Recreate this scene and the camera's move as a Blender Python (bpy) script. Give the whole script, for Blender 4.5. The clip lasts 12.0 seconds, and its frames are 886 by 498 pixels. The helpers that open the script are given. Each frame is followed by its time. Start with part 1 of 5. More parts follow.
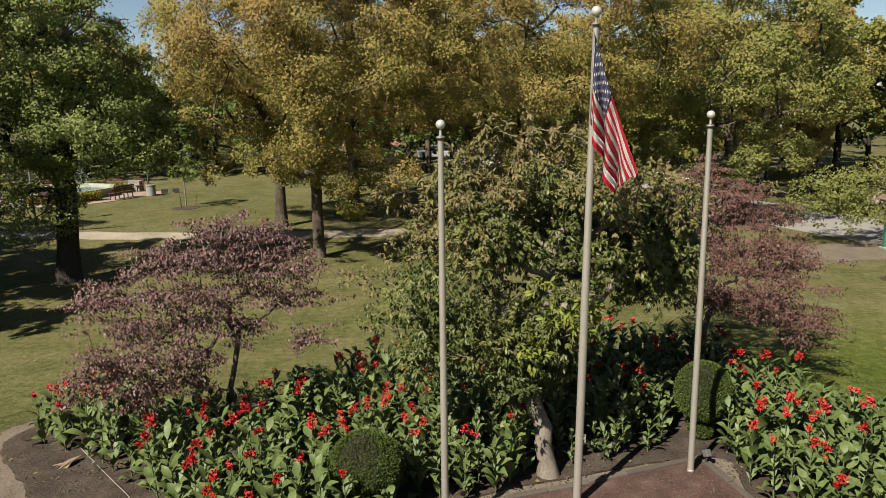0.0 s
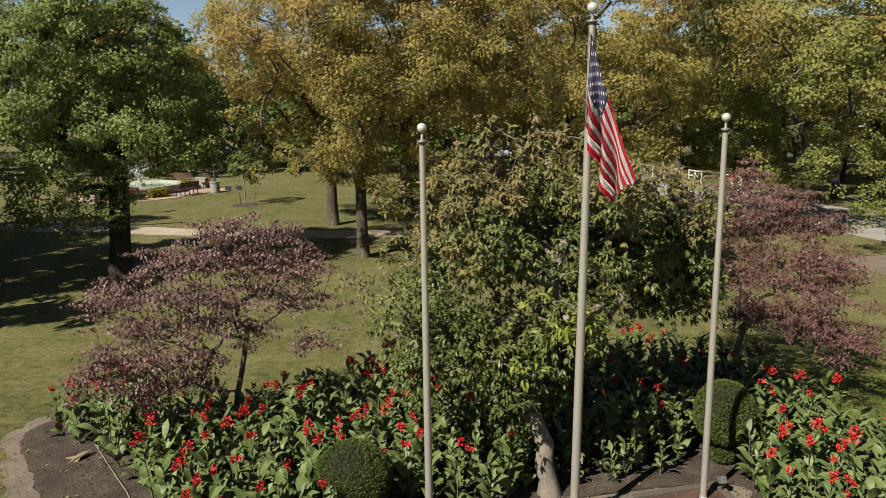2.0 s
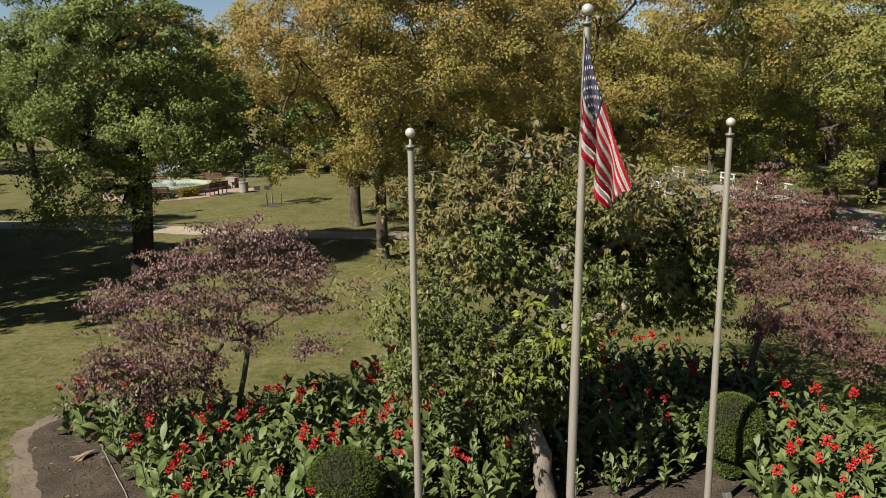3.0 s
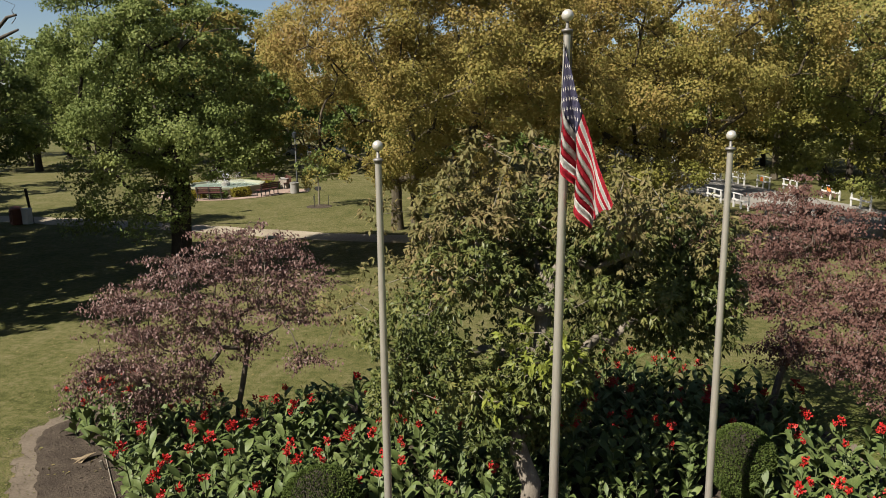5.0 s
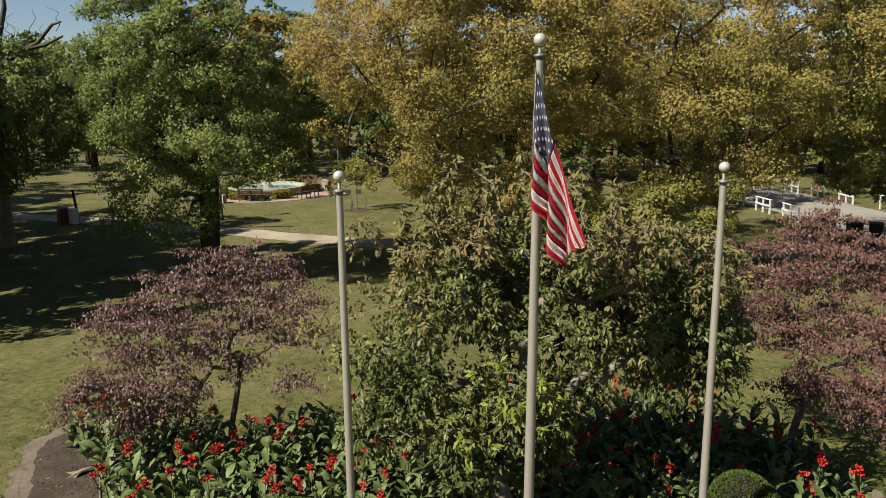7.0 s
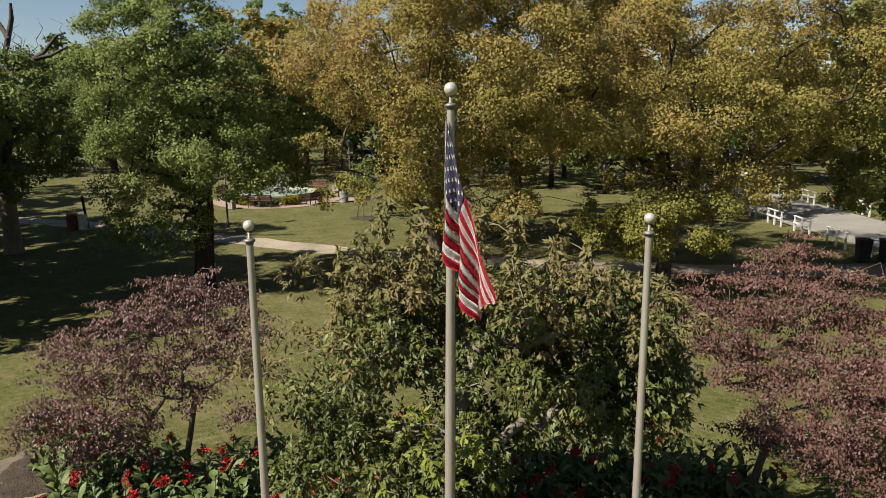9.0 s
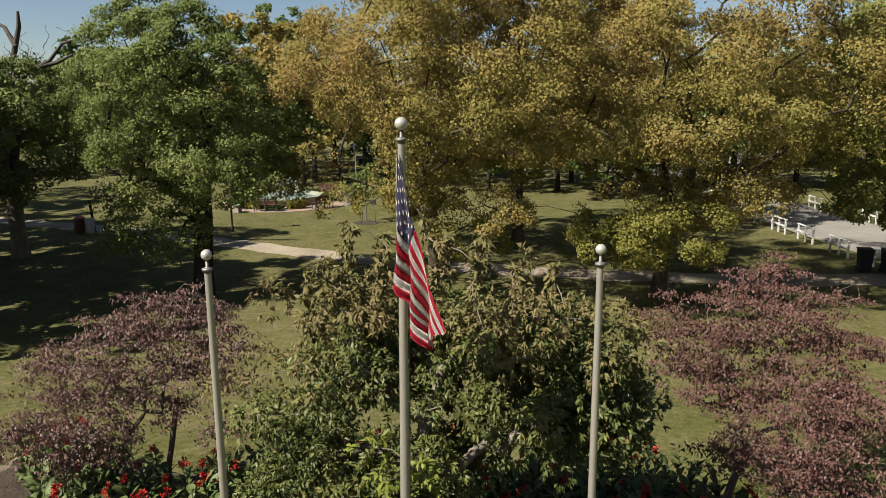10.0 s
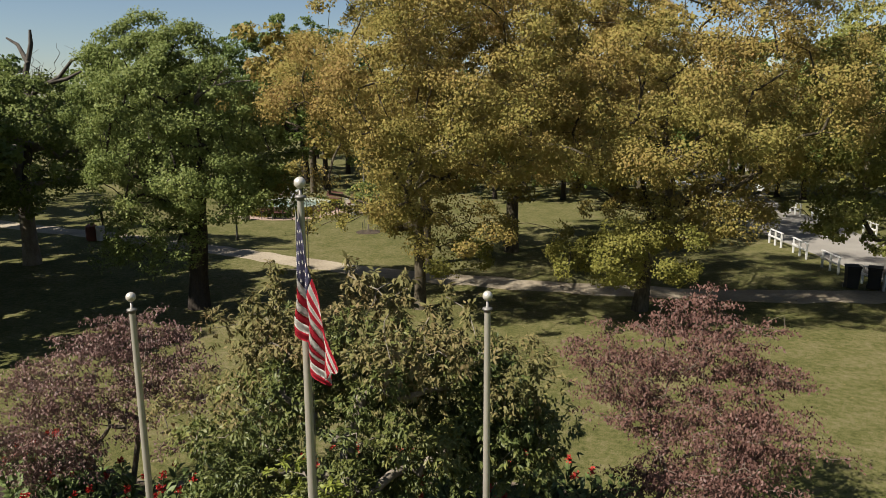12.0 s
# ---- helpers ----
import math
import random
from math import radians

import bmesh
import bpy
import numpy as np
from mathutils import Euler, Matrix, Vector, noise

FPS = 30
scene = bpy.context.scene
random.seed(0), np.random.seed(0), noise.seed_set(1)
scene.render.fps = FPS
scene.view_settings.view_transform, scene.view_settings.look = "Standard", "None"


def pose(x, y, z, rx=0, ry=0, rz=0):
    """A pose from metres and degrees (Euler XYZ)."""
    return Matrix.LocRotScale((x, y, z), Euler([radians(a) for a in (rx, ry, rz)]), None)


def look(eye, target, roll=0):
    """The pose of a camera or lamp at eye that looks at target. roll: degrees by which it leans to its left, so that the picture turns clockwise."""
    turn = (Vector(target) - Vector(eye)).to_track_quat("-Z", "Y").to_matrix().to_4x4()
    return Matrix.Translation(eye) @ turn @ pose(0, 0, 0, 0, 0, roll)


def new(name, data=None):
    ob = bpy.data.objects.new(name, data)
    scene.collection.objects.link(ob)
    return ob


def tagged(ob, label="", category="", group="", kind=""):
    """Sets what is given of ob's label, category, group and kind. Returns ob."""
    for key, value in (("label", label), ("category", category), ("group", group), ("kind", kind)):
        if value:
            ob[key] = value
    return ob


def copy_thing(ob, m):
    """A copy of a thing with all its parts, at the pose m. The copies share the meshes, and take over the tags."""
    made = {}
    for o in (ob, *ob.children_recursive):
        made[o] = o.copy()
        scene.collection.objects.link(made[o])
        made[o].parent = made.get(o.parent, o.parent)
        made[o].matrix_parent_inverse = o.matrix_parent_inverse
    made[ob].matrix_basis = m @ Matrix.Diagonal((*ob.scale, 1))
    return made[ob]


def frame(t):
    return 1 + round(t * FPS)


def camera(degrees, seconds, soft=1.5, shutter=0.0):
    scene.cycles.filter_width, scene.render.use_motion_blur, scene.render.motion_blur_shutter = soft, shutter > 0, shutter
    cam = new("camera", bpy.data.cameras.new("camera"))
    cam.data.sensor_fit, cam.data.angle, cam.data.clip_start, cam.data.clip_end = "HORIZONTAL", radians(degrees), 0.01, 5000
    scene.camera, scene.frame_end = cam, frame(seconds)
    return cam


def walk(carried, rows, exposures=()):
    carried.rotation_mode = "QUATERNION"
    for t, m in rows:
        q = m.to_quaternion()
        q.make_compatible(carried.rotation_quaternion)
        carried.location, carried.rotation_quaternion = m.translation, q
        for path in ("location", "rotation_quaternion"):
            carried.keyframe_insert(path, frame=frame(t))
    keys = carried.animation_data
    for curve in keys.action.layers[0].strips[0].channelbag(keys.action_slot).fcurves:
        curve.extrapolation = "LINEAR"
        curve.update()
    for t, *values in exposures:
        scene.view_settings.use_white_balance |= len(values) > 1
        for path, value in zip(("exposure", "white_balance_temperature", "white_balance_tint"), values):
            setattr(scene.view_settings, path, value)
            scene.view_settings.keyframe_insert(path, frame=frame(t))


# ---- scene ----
cam = camera(63.0, 12.0, soft=0.65)
PATH = [
    (0, (0.06, -0.198, 6.532), (0.0, 1.757, 6.116), -0.9),
    (0.5, (0.352, -0.087, 6.536), (0.249, 1.866, 6.119), -1.0),
    (1, (0.66, 0.047, 6.546), (0.503, 1.996, 6.128), -1.0),
    (1.5, (0.955, 0.175, 6.553), (0.745, 2.119, 6.136), -1.0),
    (2, (1.248, 0.309, 6.561), (0.987, 2.248, 6.144), -1.0),
    (2.5, (1.533, 0.451, 6.566), (1.224, 2.383, 6.152), -1.0),
    (3, (1.802, 0.594, 6.602), (1.448, 2.518, 6.187), -1.0),
    (5, (2.863, 1.31, 6.712), (2.337, 3.196, 6.301), -0.9),
    (5.5, (3.071, 1.507, 6.792), (2.51, 3.382, 6.382), -0.8),
    (6, (3.287, 1.723, 6.878), (2.691, 3.587, 6.467), -0.7),
    (6.5, (3.483, 1.96, 6.955), (2.857, 3.814, 6.543), -0.7),
    (7, (3.712, 2.158, 7.032), (3.046, 3.999, 6.62), -0.7),
    (9, (4.812, 2.944, 7.563), (4.079, 4.758, 7.15), -0.5),
    (9.5, (5.121, 3.065, 7.742), (4.37, 4.872, 7.329), -0.5),
    (10, (5.492, 3.148, 7.933), (4.723, 4.947, 7.519), -0.4),
    (10.5, (5.896, 3.19, 8.115), (5.109, 4.981, 7.702), -0.4),
    (11, (6.323, 3.219, 8.293), (5.518, 5.003, 7.88), -0.4),
    (11.5, (6.738, 3.229, 8.469), (5.919, 5.006, 8.056), -0.3),
    (12, (7.204, 3.176, 8.65), (6.373, 4.948, 8.238), -0.3),
]
walk(cam, [(t, look(eye, target, roll)) for t, eye, target, roll in PATH])

# ---------------------------------------------------------------- light
SUN_EL, SUN_TO = 45.0, Vector((0.60, 0.80, 0.0)).normalized()
world = bpy.data.worlds.new("sky")
world.use_nodes = True
scene.world = world
wn, wl = world.node_tree.nodes, world.node_tree.links
sky = wn.new("ShaderNodeTexSky")
sky.sky_type, sky.sun_disc = "NISHITA", False
sky.sun_elevation = radians(SUN_EL)
sky.sun_rotation = math.atan2(-SUN_TO.x, -SUN_TO.y)
sky.air_density, sky.dust_density, sky.ozone_density = 0.85, 0.3, 1.2
wl.new(sky.outputs[0], wn["Background"].inputs[0])
wn["Background"].inputs[1].default_value = 0.047
lamp = bpy.data.lights.new("sun", "SUN")
lamp.energy, lamp.angle, lamp.color = 5.5, radians(0.6), (1.0, 0.935, 0.83)
sun = new("sun", lamp)
sun_dir = Vector((SUN_TO.x * math.cos(radians(SUN_EL)), SUN_TO.y * math.cos(radians(SUN_EL)), -math.sin(radians(SUN_EL))))
sun.matrix_world = look(-60 * sun_dir, (0, 0, 0))
scene.view_settings.exposure = 0.88


# ---------------------------------------------------------------- materials
def nodes_of(name):
    m = bpy.data.materials.new(name)
    m.use_nodes = True
    return m, m.node_tree.nodes, m.node_tree.links, m.node_tree.nodes["Principled BSDF"]


def ramp_node(n, stops):
    r = n.new("ShaderNodeValToRGB")
    e = r.color_ramp.elements
    while len(e) < len(stops):
        e.new(0.5)
    for el, (p, c) in zip(e, stops):
        el.position, el.color = p, (*c, 1)
    return r


def surface(name, stops, scale=4.0, fine=40.0, rough=0.8, bump=0.3, metal=0.0, stretch=(1, 1, 1), spec=0.4, height=0.01, island=False, obj_random=0.0):
    """A surface with colour from coarse and fine noise and a fine relief, at real size."""
    m, n, l, b = nodes_of(name)
    tc, mp = n.new("ShaderNodeTexCoord"), n.new("ShaderNodeMapping")
    mp.inputs["Scale"].default_value = stretch
    l.new(tc.outputs["Object"], mp.inputs[0])
    a, f = n.new("ShaderNodeTexNoise"), n.new("ShaderNodeTexNoise")
    for t, s, d in ((a, scale, 5), (f, fine, 4)):
        t.inputs["Scale"].default_value, t.inputs["Detail"].default_value, t.inputs["Roughness"].default_value = s, d, 0.6
        l.new(mp.outputs[0], t.inputs["Vector"])
    mix = n.new("ShaderNodeMath")
    mix.operation = "MULTIPLY_ADD"
    mix.inputs[1].default_value = 0.45
    half = n.new("ShaderNodeMath")
    half.operation = "MULTIPLY"
    half.inputs[1].default_value = 0.6
    l.new(a.outputs[0], half.inputs[0])
    l.new(f.outputs[0], mix.inputs[0])
    l.new(half.outputs[0], mix.inputs[2])
    last = mix.outputs[0]
    if obj_random:
        info, m2 = n.new("ShaderNodeObjectInfo"), n.new("ShaderNodeMath")
        m2.operation, m2.inputs[1].default_value = "MULTIPLY_ADD", obj_random
        l.new(info.outputs["Random"], m2.inputs[0])
        sub = n.new("ShaderNodeMath")
        sub.operation, sub.inputs[1].default_value = "SUBTRACT", obj_random / 2
        l.new(last, sub.inputs[0])
        l.new(sub.outputs[0], m2.inputs[2])
        last = m2.outputs[0]
    r = ramp_node(n, stops)
    l.new(last, r.inputs[0])
    l.new(r.outputs[0], b.inputs["Base Color"])
    b.inputs["Roughness"].default_value, b.inputs["Metallic"].default_value = rough, metal
    b.inputs["Specular IOR Level"].default_value = spec
    bp = n.new("ShaderNodeBump")
    bp.inputs["Strength"].default_value, bp.inputs["Distance"].default_value = bump, height
    l.new(f.outputs[0], bp.inputs["Height"])
    l.new(bp.outputs[0], b.inputs["Normal"])
    return m


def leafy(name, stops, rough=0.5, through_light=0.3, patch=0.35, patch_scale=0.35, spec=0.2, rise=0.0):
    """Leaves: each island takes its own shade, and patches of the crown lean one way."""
    m, n, l, b = nodes_of(name)
    g, tc = n.new("ShaderNodeNewGeometry"), n.new("ShaderNodeTexCoord")
    no = n.new("ShaderNodeTexNoise")
    no.inputs["Scale"].default_value, no.inputs["Detail"].default_value = patch_scale, 3
    l.new(tc.outputs["Object"], no.inputs["Vector"])
    k = n.new("ShaderNodeMath")
    k.operation, k.inputs[1].default_value = "MULTIPLY_ADD", patch * 2.2
    l.new(no.outputs[0], k.inputs[0])
    k.inputs[2].default_value = -patch * 1.1
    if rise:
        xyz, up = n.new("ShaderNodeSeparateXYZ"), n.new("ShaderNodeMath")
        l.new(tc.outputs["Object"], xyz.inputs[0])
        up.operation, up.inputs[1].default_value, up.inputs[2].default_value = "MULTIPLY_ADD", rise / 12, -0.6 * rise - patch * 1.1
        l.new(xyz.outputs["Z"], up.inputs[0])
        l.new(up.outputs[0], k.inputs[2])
    s = n.new("ShaderNodeMath")
    s.operation = "ADD"
    calm = n.new("ShaderNodeMath")
    calm.operation, calm.inputs[1].default_value, calm.inputs[2].default_value = "MULTIPLY_ADD", 0.36, 0.32
    l.new(g.outputs["Random Per Island"], calm.inputs[0])
    l.new(calm.outputs[0], s.inputs[0])
    l.new(k.outputs[0], s.inputs[1])
    r = ramp_node(n, stops)
    l.new(s.outputs[0], r.inputs[0])
    l.new(r.outputs[0], b.inputs["Base Color"])
    b.inputs["Roughness"].default_value, b.inputs["Specular IOR Level"].default_value = rough, spec
    t, mx = n.new("ShaderNodeBsdfTranslucent"), n.new("ShaderNodeMixShader")
    l.new(r.outputs[0], t.inputs[0])
    mx.inputs[0].default_value = through_light
    l.new(b.outputs[0], mx.inputs[1])
    l.new(t.outputs[0], mx.inputs[2])
    l.new(mx.outputs[0], n["Material Output"].inputs[0])
    return m


def plain(name, col, rough=0.6, metal=0.0, spec=0.5):
    return surface(name, [(0.3, tuple(c * 0.86 for c in col)), (0.7, tuple(min(1, c * 1.1) for c in col))], 3, 60, rough, 0.08, metal, spec=spec, height=0.003)


def lawn_material():
    """Mown grass: dry and green patches, tufts and fine grain."""
    m, n, l, b = nodes_of("lawn")
    tc = n.new("ShaderNodeTexCoord")
    out = []
    for s, d, k in ((0.11, 3, 0.55), (0.9, 4, 0.7), (5.0, 5, 1.05), (28.0, 4, 1.5)):
        t = n.new("ShaderNodeTexNoise")
        t.inputs["Scale"].default_value, t.inputs["Detail"].default_value, t.inputs["Roughness"].default_value = s, d, 0.6
        l.new(tc.outputs["Object"], t.inputs["Vector"])
        q = n.new("ShaderNodeMath")
        q.operation, q.inputs[1].default_value, q.inputs[2].default_value = "MULTIPLY_ADD", k, -0.5 * k
        l.new(t.outputs[0], q.inputs[0])
        out.append((t, q))
    last = None
    for t, q in out:
        if last is None:
            last = q.outputs[0]
            continue
        a = n.new("ShaderNodeMath")
        a.operation = "ADD"
        l.new(last, a.inputs[0])
        l.new(q.outputs[0], a.inputs[1])
        last = a.outputs[0]
    c = n.new("ShaderNodeMath")
    c.operation, c.inputs[1].default_value = "ADD", 0.5
    l.new(last, c.inputs[0])
    r = ramp_node(n, [(0.15, (0.034, 0.040, 0.011)), (0.36, (0.068, 0.071, 0.022)), (0.52, (0.098, 0.093, 0.034)), (0.68, (0.126, 0.111, 0.053)), (0.88, (0.169, 0.141, 0.083))])
    l.new(c.outputs[0], r.inputs[0])
    lush = ramp_node(n, [(0.15, (0.022, 0.038, 0.005)), (0.42, (0.050, 0.071, 0.009)), (0.62, (0.081, 0.100, 0.015)), (0.88, (0.138, 0.138, 0.034))])
    l.new(c.outputs[0], lush.inputs[0])
    xyz, east, wet = n.new("ShaderNodeSeparateXYZ"), n.new("ShaderNodeMapRange"), n.new("ShaderNodeMath")
    l.new(tc.outputs["Object"], xyz.inputs[0])
    l.new(xyz.outputs["X"], east.inputs["Value"])
    east.inputs["From Min"].default_value, east.inputs["From Max"].default_value = 3.0, 10.0
    wet.operation = "MULTIPLY_ADD"
    l.new(out[0][1].outputs[0], wet.inputs[0])
    wet.inputs[1].default_value = 1.2
    l.new(east.outputs[0], wet.inputs[2])
    half = n.new("ShaderNodeMath")
    half.operation, half.use_clamp, half.inputs[1].default_value = "MULTIPLY", True, 0.95
    l.new(wet.outputs[0], half.inputs[0])
    near, local = n.new("ShaderNodeMapRange"), n.new("ShaderNodeMath")
    l.new(xyz.outputs["Y"], near.inputs["Value"])
    near.inputs["From Min"].default_value, near.inputs["From Max"].default_value = 16.0, 22.0
    near.inputs["To Min"].default_value, near.inputs["To Max"].default_value = 1.0, 0.0
    local.operation = "MULTIPLY"
    l.new(half.outputs[0], local.inputs[0])
    l.new(near.outputs[0], local.inputs[1])
    both = n.new("ShaderNodeMix")
    both.data_type = "RGBA"
    l.new(local.outputs[0], both.inputs[0])
    l.new(r.outputs[0], both.inputs[6])
    l.new(lush.outputs[0], both.inputs[7])
    l.new(both.outputs[2], b.inputs["Base Color"])
    b.inputs["Roughness"].default_value, b.inputs["Specular IOR Level"].default_value = 0.95, 0.1
    bp = n.new("ShaderNodeBump")
    bp.inputs["Strength"].default_value, bp.inputs["Distance"].default_value = 0.7, 0.03
    l.new(out[3][0].outputs[0], bp.inputs["Height"])
    l.new(bp.outputs[0], b.inputs["Normal"])
    return m


LAWN = lawn_material()
BLADES = leafy("grass_blades", [(0.0, (0.056, 0.071, 0.014)), (0.5, (0.096, 0.098, 0.025)), (1.0, (0.158, 0.135, 0.052))], 0.7, 0.3, 0.4, 0.2, spec=0.2)
MULCH = surface("mulch", [(0.3, (0.024, 0.017, 0.013)), (0.55, (0.063, 0.049, 0.036)), (0.8, (0.137, 0.108, 0.081))], 2.0, 30, 0.95, 1.0, spec=0.15, height=0.04)
DRY_SOIL = surface("dry_soil", [(0.3, (0.080, 0.064, 0.047)), (0.7, (0.170, 0.138, 0.104))], 1.2, 18, 0.95, 0.7, spec=0.1, height=0.02)
PATH_DIRT = surface("path_dirt", [(0.3, (0.165, 0.135, 0.095)), (0.55, (0.270, 0.228, 0.168)), (0.75, (0.335, 0.292, 0.222))], 0.5, 8, 0.95, 0.4, spec=0.15)
CONCRETE = surface("concrete", [(0.3, (0.145, 0.139, 0.119)), (0.7, (0.277, 0.264, 0.238))], 1.0, 25, 0.9, 0.3)
KERB = surface("kerb_concrete", [(0.3, (0.050, 0.040, 0.030)), (0.7, (0.112, 0.092, 0.070))], 2.0, 30, 0.9, 0.5, obj_random=0.2)
GRAVEL = surface("red_gravel", [(0.3, (0.026, 0.016, 0.014)), (0.55, (0.078, 0.047, 0.035)), (0.8, (0.157, 0.120, 0.098))], 2.5, 45, 0.95, 1.0, spec=0.2, height=0.02)
ASPHALT = surface("asphalt", [(0.3, (0.150, 0.136, 0.122)), (0.7, (0.260, 0.245, 0.215))], 0.4, 15, 0.95, 0.3, spec=0.2)
PINK_PAVE = surface("pink_paving", [(0.3, (0.198, 0.132, 0.099)), (0.7, (0.297, 0.218, 0.172))], 1.0, 10, 0.9, 0.3)
BRICKWORK = surface("brown_brick", [(0.3, (0.200, 0.158, 0.122)), (0.7, (0.361, 0.315, 0.263))], 2.0, 20, 0.9, 0.4, obj_random=0.2)
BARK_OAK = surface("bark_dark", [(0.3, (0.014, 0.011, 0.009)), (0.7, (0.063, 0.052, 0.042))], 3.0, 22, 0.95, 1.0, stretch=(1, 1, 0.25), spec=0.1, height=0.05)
BARK_PLANE = surface("bark_plane", [(0.3, (0.026, 0.021, 0.014)), (0.5, (0.064, 0.053, 0.036)), (0.72, (0.150, 0.128, 0.088))], 2.2, 12, 0.95, 0.6, stretch=(1, 1, 0.45), spec=0.1, height=0.02)
BARK_GREY = surface("bark_grey", [(0.3, (0.080, 0.068, 0.053)), (0.7, (0.240, 0.208, 0.168))], 4.0, 35, 0.9, 0.7, stretch=(1, 1, 0.5), spec=0.15, height=0.012)
BARK_DOG = surface("bark_dogwood", [(0.3, (0.05, 0.04, 0.03)), (0.7, (0.16, 0.13, 0.10))], 6.0, 40, 0.9, 0.7, spec=0.15, height=0.01)
BARK_DEAD = surface("bark_dead", [(0.3, (0.035, 0.03, 0.026)), (0.7, (0.12, 0.105, 0.09))], 3.0, 25, 0.95, 0.9, stretch=(1, 1, 0.3), spec=0.1, height=0.03)
CHIPS = leafy("wood_chip", [(0.0, (0.023, 0.018, 0.015)), (0.6, (0.072, 0.054, 0.042)), (0.9, (0.158, 0.125, 0.093)), (1.0, (0.288, 0.236, 0.180))], 0.9, 0.0, 0.2, 1.0, spec=0.15)
STONES = leafy("gravel_stone", [(0.0, (0.03, 0.018, 0.015)), (0.5, (0.10, 0.055, 0.042)), (0.85, (0.19, 0.12, 0.095)), (1.0, (0.34, 0.29, 0.24))], 0.85, 0.0, 0.2, 1.0, spec=0.2)
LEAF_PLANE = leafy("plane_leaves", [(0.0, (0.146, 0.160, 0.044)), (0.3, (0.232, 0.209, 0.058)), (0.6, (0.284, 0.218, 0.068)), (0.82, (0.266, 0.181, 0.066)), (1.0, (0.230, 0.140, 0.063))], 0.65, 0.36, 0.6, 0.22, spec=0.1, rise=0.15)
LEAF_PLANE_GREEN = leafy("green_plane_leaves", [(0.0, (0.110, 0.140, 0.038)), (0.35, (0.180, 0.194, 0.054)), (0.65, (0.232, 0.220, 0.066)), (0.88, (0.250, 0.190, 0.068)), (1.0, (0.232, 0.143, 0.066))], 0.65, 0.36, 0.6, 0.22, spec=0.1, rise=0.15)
LEAF_GOLD = leafy("yellowing_leaves", [(0.0, (0.100, 0.116, 0.024)), (0.4, (0.165, 0.163, 0.035)), (0.8, (0.225, 0.200, 0.050)), (1.0, (0.193, 0.127, 0.052))], 0.6, 0.32, 0.3, 0.4, spec=0.15)
LEAF_OAK = leafy("oak_leaves", [(0.0, (0.068, 0.097, 0.024)), (0.45, (0.145, 0.180, 0.051)), (0.8, (0.237, 0.260, 0.081)), (1.0, (0.330, 0.288, 0.095))], 0.6, 0.32, 0.4, 0.4, spec=0.15)
LEAF_DARK = leafy("dark_green_leaves", [(0.0, (0.050, 0.076, 0.019)), (0.5, (0.097, 0.138, 0.033)), (1.0, (0.180, 0.202, 0.049))], 0.5, 0.28, 0.3, 0.3)
LEAF_CHERRY = leafy("cherry_leaves", [(0.0, (0.032, 0.048, 0.014)), (0.4, (0.068, 0.086, 0.024)), (0.72, (0.135, 0.142, 0.040)), (0.9, (0.190, 0.165, 0.056)), (1.0, (0.200, 0.125, 0.060))], 0.45, 0.18, 0.5, 0.7, spec=0.22)
LEAF_CHERRY_BROWN = leafy("browning_cherry_leaves", [(0.0, (0.095, 0.100, 0.034)), (0.4, (0.150, 0.136, 0.050)), (0.75, (0.205, 0.152, 0.072)), (1.0, (0.200, 0.112, 0.064))], 0.6, 0.25, 0.5, 1.0, spec=0.15)
LEAF_CHERRY_LIME = leafy("lime_cherry_leaves", [(0.0, (0.110, 0.140, 0.024)), (1.0, (0.225, 0.245, 0.042))], 0.5, 0.3, 0.2, 1.0)
LEAF_DOG = leafy("purple_leaves", [(0.0, (0.059, 0.031, 0.030)), (0.4, (0.123, 0.070, 0.063)), (0.75, (0.194, 0.119, 0.098)), (0.93, (0.247, 0.163, 0.123)), (1.0, (0.152, 0.144, 0.063))], 0.5, 0.22, 0.25, 0.8, spec=0.25)
LEAF_DOG_RED = leafy("red_purple_leaves", [(0.0, (0.048, 0.025, 0.023)), (0.4, (0.104, 0.053, 0.043)), (0.75, (0.162, 0.088, 0.069)), (0.93, (0.202, 0.122, 0.088)), (1.0, (0.140, 0.126, 0.052))], 0.5, 0.22, 0.25, 0.8, spec=0.2)
LEAF_BOX = leafy("box_leaves", [(0.0, (0.032, 0.050, 0.013)), (0.6, (0.072, 0.100, 0.023)), (1.0, (0.145, 0.159, 0.040))], 0.6, 0.22, 0.2, 2.0, spec=0.12)
LEAF_CANNA = surface("canna_leaf", [(0.25, (0.052, 0.076, 0.020)), (0.5, (0.076, 0.103, 0.031)), (0.75, (0.116, 0.140, 0.047))], 2.5, 20, 0.5, 0.15, spec=0.2, height=0.004, obj_random=0.35)
DEAD_LEAF = surface("dead_canna_leaf", [(0.3, (0.119, 0.084, 0.049)), (0.7, (0.252, 0.196, 0.119))], 4, 30, 0.8, 0.3)
STEM = surface("canna_stem", [(0.3, (0.063, 0.084, 0.035)), (0.7, (0.126, 0.147, 0.063))], 4, 30, 0.6, 0.1)
PETAL = surface("canna_petal", [(0.25, (0.260, 0.008, 0.008)), (0.5, (0.370, 0.014, 0.011)), (0.8, (0.450, 0.044, 0.028))], 12, 60, 0.5, 0.1, spec=0.3, obj_random=0.3)
